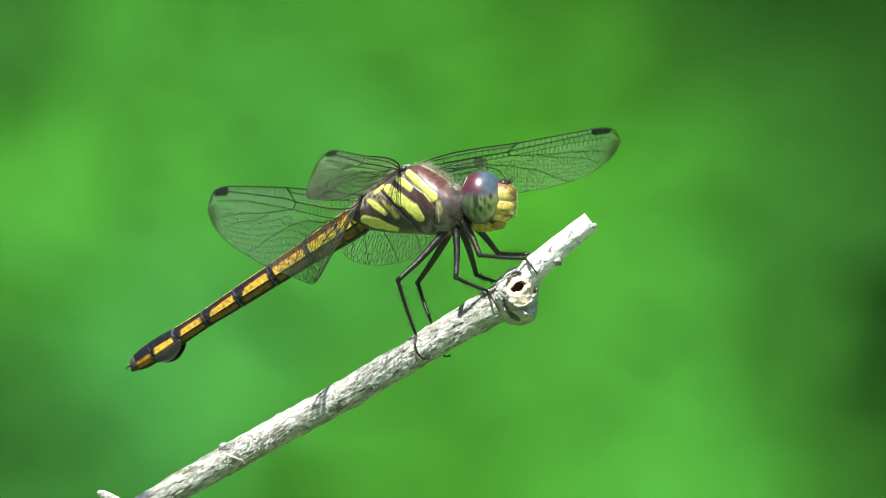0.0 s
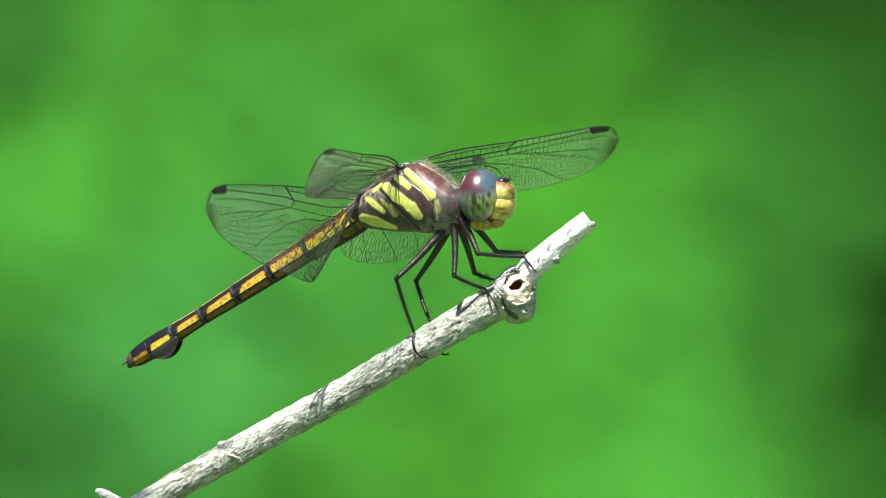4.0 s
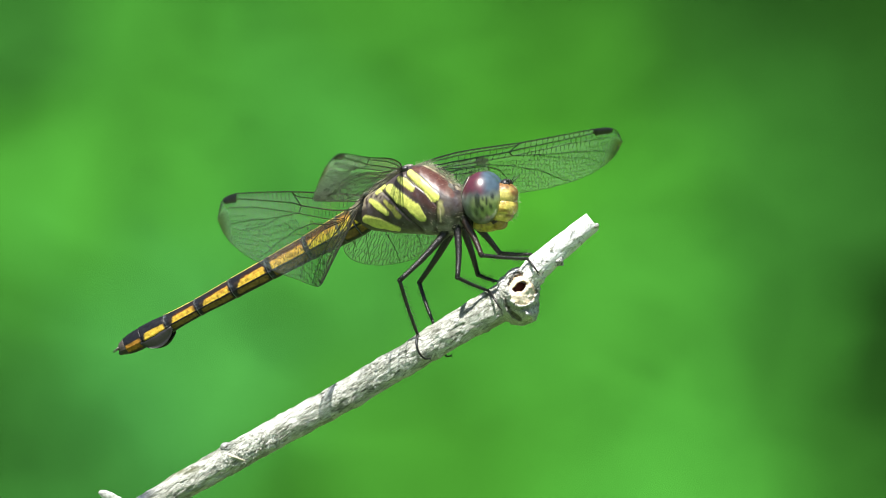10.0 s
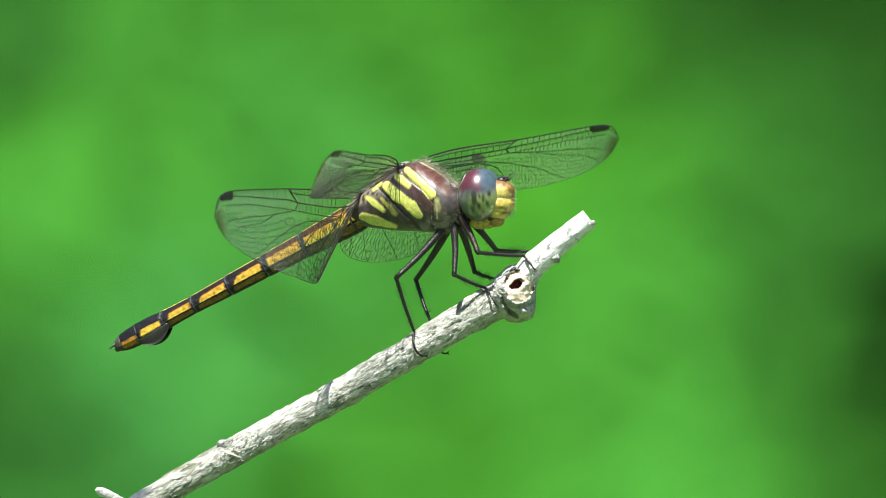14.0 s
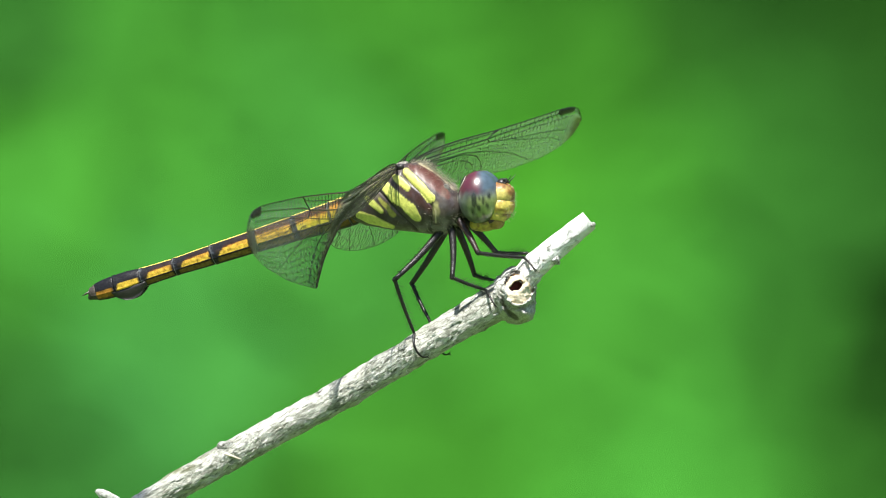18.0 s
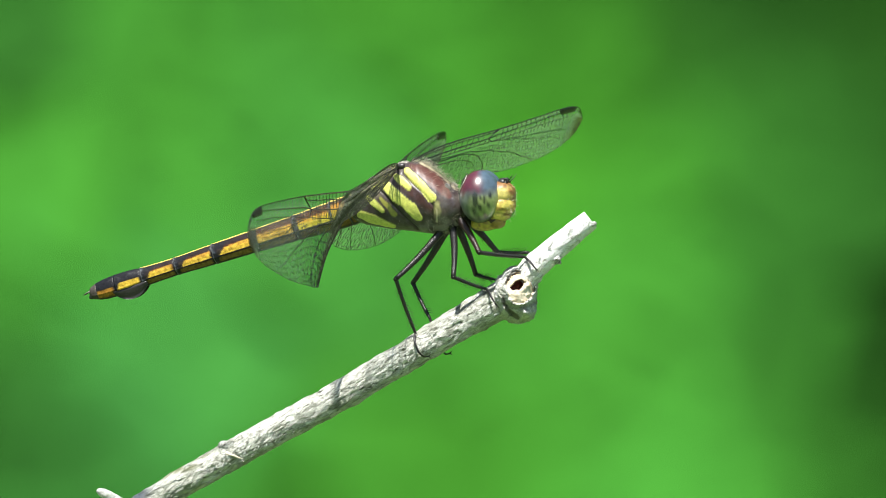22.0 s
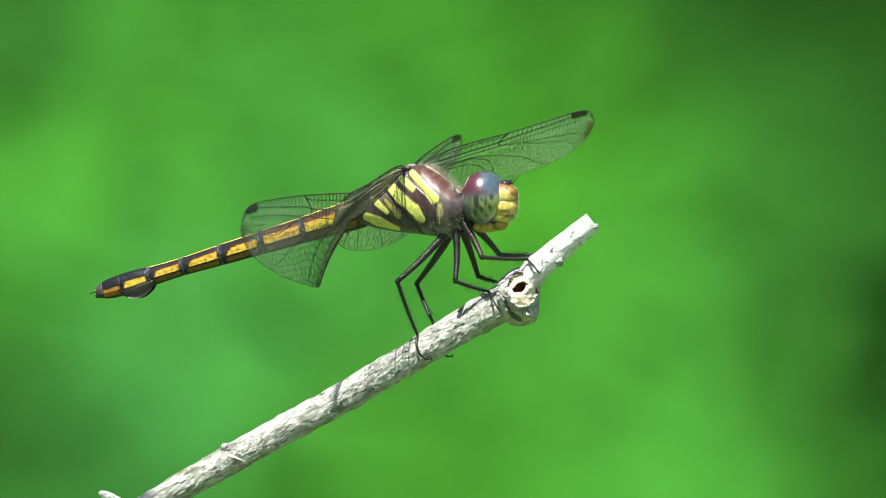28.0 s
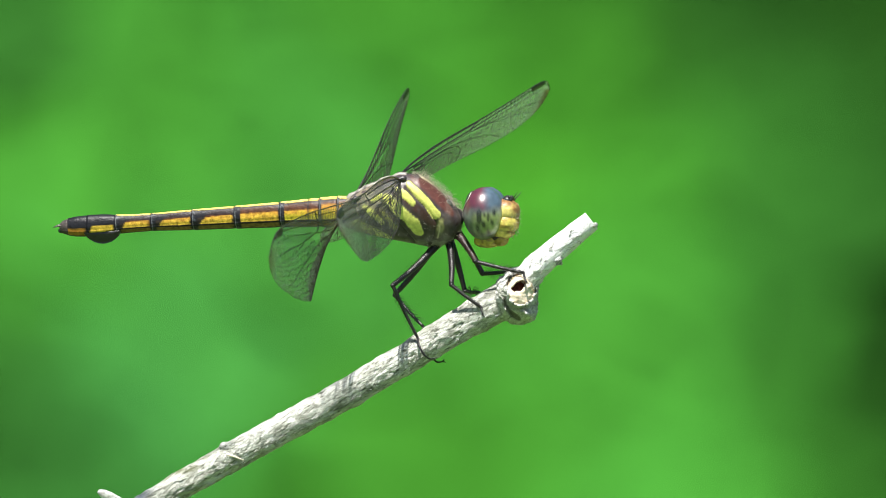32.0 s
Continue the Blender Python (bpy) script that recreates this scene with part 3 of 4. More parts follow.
# ---- thorax ----
def build_thorax(fly):
    tx, tz = (-116, -99, -82, -63, -24, 6, 38, 52, 66, 81, 90, 97), (30, 37, 44, 50, 59, 62, 54, 40, 22, 0, -14, -30)
    bx, bz = (-116, -103, -90, -51, -5, 29, 47, 62, 76, 88, 97), (-3, -14, -24, -43, -62, -77, -80, -78, -72, -62, -48)
    wx, wy = (-116, -90, -50, 0, 40, 65, 80, 90, 97), (24, 31, 40, 45, 44, 41, 35, 27, 12)
    rows, cols = 150, 128
    v = []
    for i in range(rows):
        x = -116 + 213 * i / (rows - 1)
        hi, lo, w = np.interp(x, tx, tz), np.interp(x, bx, bz), np.interp(x, wx, wy)
        for j in range(cols):
            a = 2 * math.pi * j / cols
            s, c = math.sin(a), math.cos(a)
            y = w * math.copysign(abs(s) ** 0.86, s)
            z = (hi + lo) / 2 + (hi - lo) / 2 * math.copysign(abs(c) ** 0.92, c)
            # the flank is fuller low down, and drawn in under the wing roots
            y *= 1.0 - 0.22 * max(0.0, c) ** 2
            v.append((x, y, z))
    v = np.array(v)
    for _ in range(2):
        g = v.reshape(rows, cols, 3)
        g[1:-1] = (g[:-2] + 2 * g[1:-1] + g[2:]) / 4
    px, py = side_view(v)
    wob = np.array([noise.noise(Vector(p / 13.0)) + 0.12 * noise.noise(Vector(p / 4.0)) for p in v])
    tone = np.ones((len(v), 3)) * np.array((0.040, 0.027, 0.026))
    tone = mix(tone, (0.058, 0.044, 0.040), smooth_step(-0.1, 0.5, np.array([noise.noise(Vector(p / 16.0)) for p in v])) * 0.7)
    maroon = stroke(px, py, ((732, 299, 5), (750, 304, 9), (772, 320, 12), (788, 336, 10), (796, 346, 5)))
    tone = mix(tone, (0.088, 0.029, 0.020), smooth_step(2, -3, maroon + wob * 2))
    brown = stroke(px, py, ((715, 330, 6), (745, 352, 8), (765, 368, 8)))
    tone = mix(tone, (0.060, 0.022, 0.020), smooth_step(3, -4, brown) * 0.8)
    yellow = np.full(px.shape, 1e9)
    for pts in (((723, 306, 5.5), (737, 319, 7), (750, 331, 6.5), (757, 340, 7.5), (765, 348, 9)),
                ((705, 318, 5), (714, 324, 6.5), (726, 334, 5)),
                ((688, 334, 8), (706, 352, 10), (718, 360, 8.5), (731, 371, 10.5), (744, 386, 7)),
                ((654, 356, 4), (668, 366, 6), (682, 378, 4)),
                ((646, 388, 7), (660, 393, 8.5), (680, 399, 7.5), (702, 406, 4)),
                ((678, 330, 2.5), (664, 342, 3))):
        yellow = np.minimum(yellow, stroke(px, py, pts))
    k = smooth_step(0.9, -0.9, yellow + wob * 1.3)
    tone = mix(tone, (0.55, 0.57, 0.125), k)
    patch = stroke(px, py, ((776, 361, 5.5), (777, 370, 6), (778, 388, 4)))
    tone = mix(tone, (0.33, 0.31, 0.13), smooth_step(2.5, -2.5, patch + wob * 2) * smooth_step(398, 366, py))
    thin = stroke(px, py, ((678, 357, 2.5), (692, 371, 4), (703, 384, 4)))
    tone = mix(tone, (0.30, 0.29, 0.06), smooth_step(1.5, -1, thin + wob * 2))
    pale = np.minimum(stroke(px, py, ((748, 292, 1.6), (775, 305, 2.2), (798, 323, 2.4))), stroke(px, py, ((773, 362, 0.1), (776, 372, 0.3), (777, 392, 0.5))))
    tone = mix(tone, (0.62, 0.55, 0.34), smooth_step(1.2, -0.6, pale + wob))
    low = np.maximum(smooth_step(-40, -66, v[:, 2]), 0.3 * smooth_step(66, 88, v[:, 0]) * smooth_step(0, -20, v[:, 2])) * smooth_step(-0.35, 0.3, wob) * (1 - k)
    tone = mix(tone, (0.24, 0.225, 0.19), low * 0.6)
    column = stroke(px, py, ((790, 330, 6), (786, 350, 7), (785, 375, 8), (782, 398, 7)))
    tone = mix(tone, (0.20, 0.175, 0.13), smooth_step(3, -4, column + wob * 9) * 0.2)
    # a bluish bloom on the dark shell
    bloom = np.array([noise.fractal(Vector(p / 11.0 + np.array((7.0, 0, 0))), 0.8, 2.1, 3) for p in v])
    tone = mix(tone, (0.13, 0.14, 0.17), smooth_step(0.1, 0.7, bloom + 0.3 * smooth_step(20, -45, v[:, 2])) * 0.15 * (1 - k) * smooth_step(-4, 4, maroon))
    # cream lumps below the hind wing roots
    lumps = smooth_step(-20, -50, v[:, 0]) * smooth_step(10, 22, v[:, 2]) * smooth_step(-0.3, 0.05, np.array([noise.noise(Vector(p / 6.0)) for p in v])) * (1 - k)
    tone = mix(tone, (0.30, 0.26, 0.17), lumps * 0.6)
    # sutures
    groove = np.minimum.reduce([np.abs(stroke(px, py, p)) for p in (((716, 312, 0), (752, 342, 0), (772, 366, 0), (770, 398, 0)),
                                                                   ((672, 338, 0), (705, 372, 0), (722, 388, 0), (745, 408, 0)))])
    tone *= (1 - 0.5 * smooth_step(1.6, 0.4, groove))[:, None]
    d = v - np.array([0, 0, -5])
    d /= np.linalg.norm(d, axis=1)[:, None]
    v = v - d * (3.0 * smooth_step(3.2, 0.0, groove) - 1.2 * k)[:, None]
    faces = grid_faces(rows, cols) + [tuple(range(cols))[::-1], tuple(range((rows - 1) * cols, rows * cols))]
    thorax = part("thorax", v, faces, BODY, fly, "dark brown thorax with yellow-green stripes", tone)

    rng = random.Random(2)
    hairs = []
    for n in range(1900):
        i = rng.choice((rng.randrange(8, 148), rng.randrange(100, 148)))
        a = rng.gauss(0, 0.30) if i > 95 and rng.random() < 0.45 else math.pi + rng.gauss(0, 0.55)
        j = int(a / (2 * math.pi) * cols) % cols
        if i > 122 and abs(a) > 1 and rng.random() < 0.4:
            continue
        if i < 100 and rng.random() < 0.93 or 0.9 < a % (2 * math.pi) < 2.3 and i < 135:
            continue
        p = v[min(i, 149) * cols + j]
        q = np.array([rng.gauss(0.25, 0.4), rng.gauss(0, 0.4), rng.gauss(0, 0.3)]) + d[min(i, 149) * cols + j]
        q /= np.linalg.norm(q)
        ln = rng.uniform(3, 8) * (2.5 if i > 108 and abs(a) < 1 else 1.25)
        s = np.cross(q, (0.3, 0.5, 0.8))
        s /= np.linalg.norm(s)
        u = np.cross(q, s)
        m_ = p + q * ln * 0.55
        e = p + q * ln + np.array([rng.gauss(0, 1), rng.gauss(0, 1), -1.0])
        r = 0.15
        hairs.append((np.array([p + s * r, p - s * r * 0.5 + u * r, p - s * r * 0.5 - u * r, m_ + s * r * 0.7, m_ - s * r * 0.35 + u * r * 0.7, m_ - s * r * 0.35 - u * r * 0.7, e]),
                      [(0, 1, 4, 3), (1, 2, 5, 4), (2, 0, 3, 5), (3, 4, 6), (4, 5, 6), (5, 3, 6)]))
    hv, hf = join(hairs)
    part("hairs", hv, hf, HAIR, thorax, "short pale fuzz", kind="stuff")
    # dark hinge plates at the four wing roots, spiracle, collar and neck
    for x, y, z, r in ((5, 20, 55, (12, 5, 6)), (-78, 20, 36, (12, 5, 6))):
        for s in (-1, 1):
            hv, hf = ball((x, y * s, z), r, 10, 16)
            part("wing_root", hv + np.array([noise.noise(Vector(p / 4.0)) * 3.2 for p in hv])[:, None] * np.array([0.6, 0.6, 1]), hf, DARK, thorax, "dark wing joint")
            for m_ in range(6):
                q = np.array((x + rng.uniform(-22, 14), s * (y + rng.uniform(-5, 4)), z + rng.uniform(-13, -3)))
                hv, hf = ball(q, (rng.uniform(3, 7), rng.uniform(2, 4), rng.uniform(2, 4)), 8, 10)
                c = (0.03, 0.025, 0.022) if m_ % 3 else (0.20, 0.17, 0.10)
                part("joint_plate", hv, hf, BODY, thorax, "", np.ones((len(hv), 3)) * np.array(c))
    ridge = [(x, 0, np.interp(x, tx, tz) - 4 + 0.8 * math.sin(x * 0.2)) for x in np.linspace(-104, 16, 60)]
    hv, hf = tube(ridge, [6.5 + 0.5 * math.sin(i * 0.9) for i in range(60)], 18)
    nz = np.array([noise.noise(Vector(q / 8.0)) for q in hv])
    t2 = mix(np.ones((len(hv), 3)) * np.array((0.13, 0.12, 0.10)), (0.30, 0.285, 0.24), smooth_step(-0.4, 0.4, nz))
    part("back_ridge", hv, hf, BODY, thorax, "lumpy cream ridge between the wings", t2)
    c0 = own(806, 352, 0)
    hv, hf = ball(c0, (13, 20, 24), 16, 24)
    nz = np.array([noise.noise(Vector(q / 6.0)) for q in hv])
    t2 = mix(np.ones((len(hv), 3)) * np.array((0.035, 0.028, 0.026)), (0.36, 0.31, 0.22), smooth_step(4, 16, hv[:, 2] - c0[2] + nz * 8))
    part("collar", hv + nz[:, None] * 1.5, hf, BODY, thorax, "dark collar with a pale hairy top", t2)
    # shiny plates between the chest and the head
    for x, y, d, r, c in ((795, 333, -17, (6, 3, 9), (0.16, 0.15, 0.13)), (800, 343, -18, (4, 3, 8), (0.06, 0.058, 0.058)), (792, 350, -25, (5, 3, 8), (0.04, 0.036, 0.036)),
                          (804, 358, -18, (5, 5, 9), (0.030, 0.026, 0.024)), (799, 366, -24, (6, 4, 10), (0.05, 0.042, 0.036)), (806, 376, -16, (6, 6, 9), (0.025, 0.02, 0.02)),
                          (796, 384, -22, (5, 4, 8), (0.08, 0.07, 0.055)), (810, 371, -18, (2.4, 2.4, 4), (0.45, 0.40, 0.08))):
        q = own(x, y, d)
        for s in (1, -1):
            hv, hf = ball(q * np.array((1, s, 1)), r, 10, 14)
            hv = hv + np.array([noise.noise(Vector(e / 3.0)) for e in hv])[:, None] * 1.2
            part("collar_plate", hv, hf, BODY, thorax, "", np.ones((len(hv), 3)) * np.array(c))
    c1 = own(824, 362, 0)
    hv, hf = tube([c0 + (c1 - c0) * k for k in (-0.4, 0.2, 0.7, 1.2)], [17, 15, 15, 17], 18)
    part("neck", hv, hf, DARK, thorax)
    for s in (-1, 1):
        for x, z, r in ((41, -74, (10, 9, 10)), (64, -68, (9, 9, 14)), (80, -58, (9, 8, 14))):
            hv, hf = ball((x, 13 * s, z), r, 10, 14)
            part("coxa", hv, hf, LEG, thorax, "dark leg base")
    return thorax


# ---- abdomen ----
HINGE = np.array([-102.0, 0.0, 5.0])
CUTS = (-8, 14, 46, 118, 200, 277, 351, 416, 467, 503, 519)
YEL, ORA, BRO, BLK, OLI = (np.array(c) for c in ((0.58, 0.38, 0.045), (0.40, 0.19, 0.028), (0.080, 0.026, 0.008), (0.011, 0.011, 0.014), (0.17, 0.105, 0.026)))


def build_abdomen(fly):
    lens = (-8, 14, 46, 118, 200, 277, 340, 380, 416, 440, 467, 490, 503, 514, 519)
    tall = (25, 27, 26, 22.5, 20, 18.2, 15.8, 15.8, 17, 19, 19, 17.5, 15, 11, 6)
    wide = (22, 24, 23, 18, 16, 15, 13, 13, 14, 16, 16, 14.5, 12, 9, 5)
    core, cf = tube([(-s, 0, 0) for s in (-14, 20, 120, 280, 420, 500)], (20, 20, 15, 12, 11, 7), 20)
    abd = part("abdomen", core, cf, DARK, fly, "long slim abdomen, black with orange-yellow blotches")
    cols = 72
    for n, (a, b) in enumerate(zip(CUTS, CUTS[1:])):
        rows = max(10, int((b - a) / 2.2))
        v, u_all, h_all = [], [], []
        for i in range(rows):
            u = i / (rows - 1)
            s = a + (b - a) * u
            h, w = np.interp(s, lens, tall), np.interp(s, lens, wide)
            lip = 1.0 - 0.06 * math.exp(-u * 12) + 0.02 * math.exp(-(1 - u) * 14)
            for j in range(cols):
                q = 2 * math.pi * j / cols
                c, sn = math.cos(q), math.sin(q)
                z = h * c * lip
                # a keel on the back, flat flanks, a ridge low on the side, a flatter belly
                y = w * lip * math.copysign(abs(sn) ** 0.95, sn) * (1.0 + 0.10 * math.exp(-((c + 0.42) / 0.12) ** 2) - 0.16 * max(0.0, c))
                z -= 0.12 * h * max(0.0, -c - 0.6)
                v.append((-s, y, z))
                u_all.append(u)
                h_all.append((1 - c) / 2)
        v, u, f = np.array(v), np.array(u_all), np.array(h_all)
        wob = np.array([noise.noise(Vector((p[0] / 9, p[1] / 5, p[2] / 5))) for p in v])
        f2 = f + wob * 0.025
        tone = np.ones((len(v), 3)) * BRO
        if n < 8:
            blotch = smooth_step(0.275, 0.315, f2 - 0.08 * u * (n > 3)) * smooth_step(0.675, 0.65, f2)
            ends = smooth_step(0.03, 0.07, u + wob * 0.02) * smooth_step(0.97, 0.92, u + wob * 0.03) if n > 3 else smooth_step(0.0, 0.05, u) * smooth_step(1.0, 0.93, u)
            if n > 5:
                ends *= smooth_step(0.0, 0.2, u) * smooth_step(1.0, 0.80, u + 0.5 * (0.55 - f2))
            col = mix(YEL, ORA, np.clip(0.75 - (f2 - 0.3) * 2.6 + wob * 0.5, 0, 1)) if n > 2 else mix(np.array((0.50, 0.42, 0.035)), ORA, np.clip(0.9 - (f2 - 0.3) * 3.6 + wob * 0.5, 0, 1))
            if n < 2:
                blotch, ends = smooth_step(0.14, 0.22, f2) * smooth_step(0.80, 0.72, f2), np.ones(len(v))
            tone = mix(tone, BLK, smooth_step(0.05, 0.08, f2) * smooth_step(0.34, 0.24, f2) * (0.3 if n < 4 else 0.85))
            tone = mix(tone, BLK, smooth_step(0.045, 0.06, f) * smooth_step(0.10, 0.085, f))
            tone = tone * (1 - (blotch * ends)[:, None]) + col * (blotch * ends)[:, None]
            tone = mix(tone, BLK, smooth_step(0.64, 0.66, f2) * smooth_step(0.745, 0.72, f2))
            tone = mix(tone, OLI, smooth_step(0.73, 0.76, f2) * smooth_step(0.95, 0.90, f2))
            tone = mix(tone, BLK, smooth_step(0.92, 0.96, f2))
            dorsal = smooth_step(0.050, 0.034, f) * smooth_step(0.02, 0.06, u) * smooth_step(1.0, 0.95 if n < 7 else 0.8, u)
            tone = mix(tone, (0.65, 0.52, 0.12), dorsal)
            tone = mix(tone, BLK, np.clip(smooth_step(0.87, 0.89, u) + smooth_step(0.055, 0.02, u), 0, 1) * (f > 0.02))
            if n > 3:
                tone = mix(tone, BLK, smooth_step(0.74, 0.79, u + 0.42 * (0.5 - f2) + wob * 0.05) * smooth_step(0.02, 0.07, f) * 0.97)
                tone = mix(tone, BLK, smooth_step(0.075, 0.05, u + wob * 0.02) * smooth_step(0.02, 0.07, f) * 0.9)
            if n == 3:
                ring = np.exp(-((u - 0.0) / 0.05) ** 2)
                tone = mix(tone, BLK, ring)
            if n == 2:
                ring = np.exp(-((u - 0.28) / 0.022) ** 2)
                tone = mix(tone, BLK, ring)
            tone = mix(tone, (0.045, 0.052, 0.062), smooth_step(0.91, 0.94, u) * smooth_step(-0.1, 0.4, wob) * (f > 0.02))
            tone = mix(tone, (0.40, 0.41, 0.42), smooth_step(0.985, 0.996, u) * 0.3)
        elif n == 8 or n == 7:
            tone = np.ones((len(v), 3)) * BLK
        if n == 7:
            tone = np.ones((len(v), 3)) * BLK
            k = smooth_step(0.42, 0.48, f2) * smooth_step(0.80, 0.74, f2) * smooth_step(0.06, 0.14, u) * smooth_step(0.92, 0.82, u + 0.3 * (0.6 - f2))
            tone = mix(tone, YEL, k)
        if n == 8:
            k = smooth_step(0.50, 0.56, f2) * smooth_step(0.95, 0.85, f2) * smooth_step(0.05, 0.2, u)
            tone = mix(tone, ORA * 0.8, k)
        if n == 9:
            tone = np.ones((len(v), 3)) * np.array((0.06, 0.05, 0.045))
        faces = grid_faces(rows, cols) + [tuple(range(cols))[::-1], tuple(range((rows - 1) * cols, rows * cols))]
        part("abdomen_segment", v, faces, ABDOMEN, abd, "", tone)
    # side flaps under the eighth segment, and the tail points
    for s in (-1, 1):
        v = []
        for i in range(15):
            k = i / 14
            x = -(408 + 66 * k)
            drop = 19 * math.sin(math.pi * k) ** 0.7
            for m_ in range(5):
                q = m_ / 4
                for o in (0.0, 1.2):
                    v.append((x, s * (13.5 - 4.0 * q * q + o), -9 - drop * q - 4 * q))
        f = []
        for i in range(14):
            for m_ in range(4):
                for o in (0, 1):
                    a = (i * 5 + m_) * 2 + o
                    f.append((a, a + 2, a + 12, a + 10))
            for e in (0, 8):
                a = i * 10 + e
                f.append((a, a + 1, a + 11, a + 10))
        for e in (0, 140):
            f.append(tuple(e + q for q in (0, 2, 4, 6, 8, 9, 7, 5, 3, 1)))
        part("side_flap", np.array(v), f, DARK, abd, "dark leaf-like side flap")
        v, f = tube([(-514, 4 * s, 4), (-523, 4.5 * s, 3), (-531, 4 * s, 1)], [2.0, 1.3, 0.4], 10)
        part("tail_point", v, f, TAIL, abd, "grey pointed tail appendage")
    v, f = ball((-516, 0, -6), (7, 6, 5), 8, 12)
    part("tail_plate", v, f, DARK, abd)
    return abd


# ---- head ----
def build_head(fly):
    core, f = ball((-6, 0, -4), (30, 40, 36), 14, 22)
    head = part("head", core, f, DARK, fly, "large round head with wrap-around eyes and a yellow face")
    for s in (-1, 1):
        v, f = ball((0, 0, 0), (37, 42, 47), 56, 72)
        n = v / np.array((37, 42, 47))
        wob = np.array([noise.noise(Vector(p * 3.0)) for p in n])
        z, x, y = n[:, 2] + wob * 0.08, n[:, 0], n[:, 1] * s
        tone = np.ones((len(v), 3)) * np.array((0.13, 0.155, 0.135))
        tone = mix(tone, (0.30, 0.37, 0.125), smooth_step(0.20, -0.15, z) * smooth_step(-0.55, 0.15, x + wob * 0.4))
        tone = mix(tone, (0.10, 0.12, 0.08), smooth_step(-0.55, -0.85, z))
        top = smooth_step(0.0, 0.34, z - 0.12 * x + 0.1 * wob)
        cap = mix(np.array((0.080, 0.010, 0.018)), np.array((0.060, 0.095, 0.125)), smooth_step(0.22, 0.66, x + 0.35 * z))
        cap = mix(cap, np.array((0.045, 0.030, 0.034)), smooth_step(0.40, 0.10, z) * 0.7)
        tone = tone * (1 - top[:, None]) + cap * top[:, None]
        for a, b, r, k in ((0.0, -0.08, 0.11, 3.5), (0.42, -0.10, 0.07, 2.0), (-0.32, -0.02, 0.14, 0.5), (0.20, -0.38, 0.08, 1.1), (0.58, -0.30, 0.07, 0.9), (-0.12, -0.52, 0.11, 0.9),
                           (0.36, -0.66, 0.09, 0.7), (-0.45, -0.45, 0.13, 0.5), (0.68, 0.06, 0.07, 1.1), (0.24, -0.02, 0.05, 0.9), (0.05, -0.78, 0.09, 0.6)):
            g = np.exp(-((x - a) / (0.9 * r)) ** 2 - ((n[:, 2] - b) / (r * 1.9)) ** 2)
            tone = mix(tone, (0.012, 0.016, 0.010), np.clip(1.3 * g * k, 0, 1))
        tone = mix(tone, (0.010, 0.010, 0.012), smooth_step(0.02, -0.03, x + 0.56 + 0.40 * smooth_step(0.80, 0.0, n[:, 2])))
        part("eye", v + np.array((-3, 14 * s, 3)), f, EYE, head, "glossy eye, maroon above and grey-green below", tone)
        ring = []
        for i in range(24):
            zn = 0.80 - 0.95 * i / 23
            xn = -0.55 - 0.40 * float(smooth_step(0.80, 0.0, zn))
            yn = math.sqrt(max(0.0, 1 - xn * xn - zn * zn))
            ring.append((-3 + 37.6 * xn, s * (14 + 42.4 * yn), 3 + 47.6 * zn))
        v, f = tube(ring, [0.75 - 0.4 * i / 23 for i in range(24)], 8)
        part("eye_rim", v, f, RIM, head, "thin pale rim behind the eye")
        v, f = tube([(44, 9 * s, 24), (52, 13 * s, 33), (58, 17 * s, 41)], [1.3, 0.8, 0.4], 6)
        part("feeler", v, f, DARK, head)
        v, f = ball((23, 9 * s, -43), (13, 12, 12), 16, 24)
        t = mix(np.ones((len(v), 3)) * np.array((0.27, 0.19, 0.022)), (0.08, 0.035, 0.012), smooth_step(6, 16, v[:, 0] - 31) * smooth_step(4, -6, v[:, 2] + 42))
        part("mandible", v, f, FACE, head, "amber-yellow mandible", t)
    for name, c, r, a, b, lab in (("brow", (31, 0, 6), (27, 27, 23), (0.56, 0.48, 0.13), (0.22, 0.105, 0.028), "amber-brown brow, yellow beside the eyes"),
                                  ("face_plate", (30, 0, -14), (27, 29, 20), (0.60, 0.51, 0.105), (0.36, 0.24, 0.050), "yellow face plate"),
                                  ("upper_lip", (24, 0, -28), (25, 25, 15), (0.55, 0.46, 0.09), (0.24, 0.14, 0.035), "yellow hairy upper lip"),
                                  ("mouth", (19, 0, -40), (17, 21, 9), (0.035, 0.015, 0.008), (0.07, 0.03, 0.012), "dark mouth gap"),
                                  ("lower_lip", (0, 0, -45), (25, 23, 13), (0.46, 0.38, 0.045), (0.20, 0.12, 0.022), "amber lower lip")):
        v, f = ball(c, r, 26, 36, 0.9)
        wob = np.array([noise.noise(Vector(p / 8.0)) for p in v])
        if name == "brow":
            k = np.maximum(smooth_step(46, 57, v[:, 0] + wob * 9), smooth_step(13, 22, v[:, 2] + wob * 7))
        else:
            k = np.maximum(smooth_step(0.0, 0.5, wob), smooth_step(c[0] + 0.62 * r[0], c[0] + r[0], v[:, 0] + wob * 8))
        v += (wob * 0.8)[:, None] * np.array((1, 0.3, 0.6))
        part(name, v, f, FACE, head, lab, mix(np.ones((len(v), 3)) * np.array(a), b, k))
    v, f = ball((37, 0, 26), (10, 13, 9), 14, 20)
    part("crown", v, f, DARK, head, "small black crown between the eyes")
    for y, x, z in ((0, 46, 28), (-8, 42, 32), (8, 42, 32)):
        v, f = ball((x, y, z), (3, 3, 3), 8, 12)
        part("simple_eye", v, f, DARK, head, "tiny glossy bead eye")
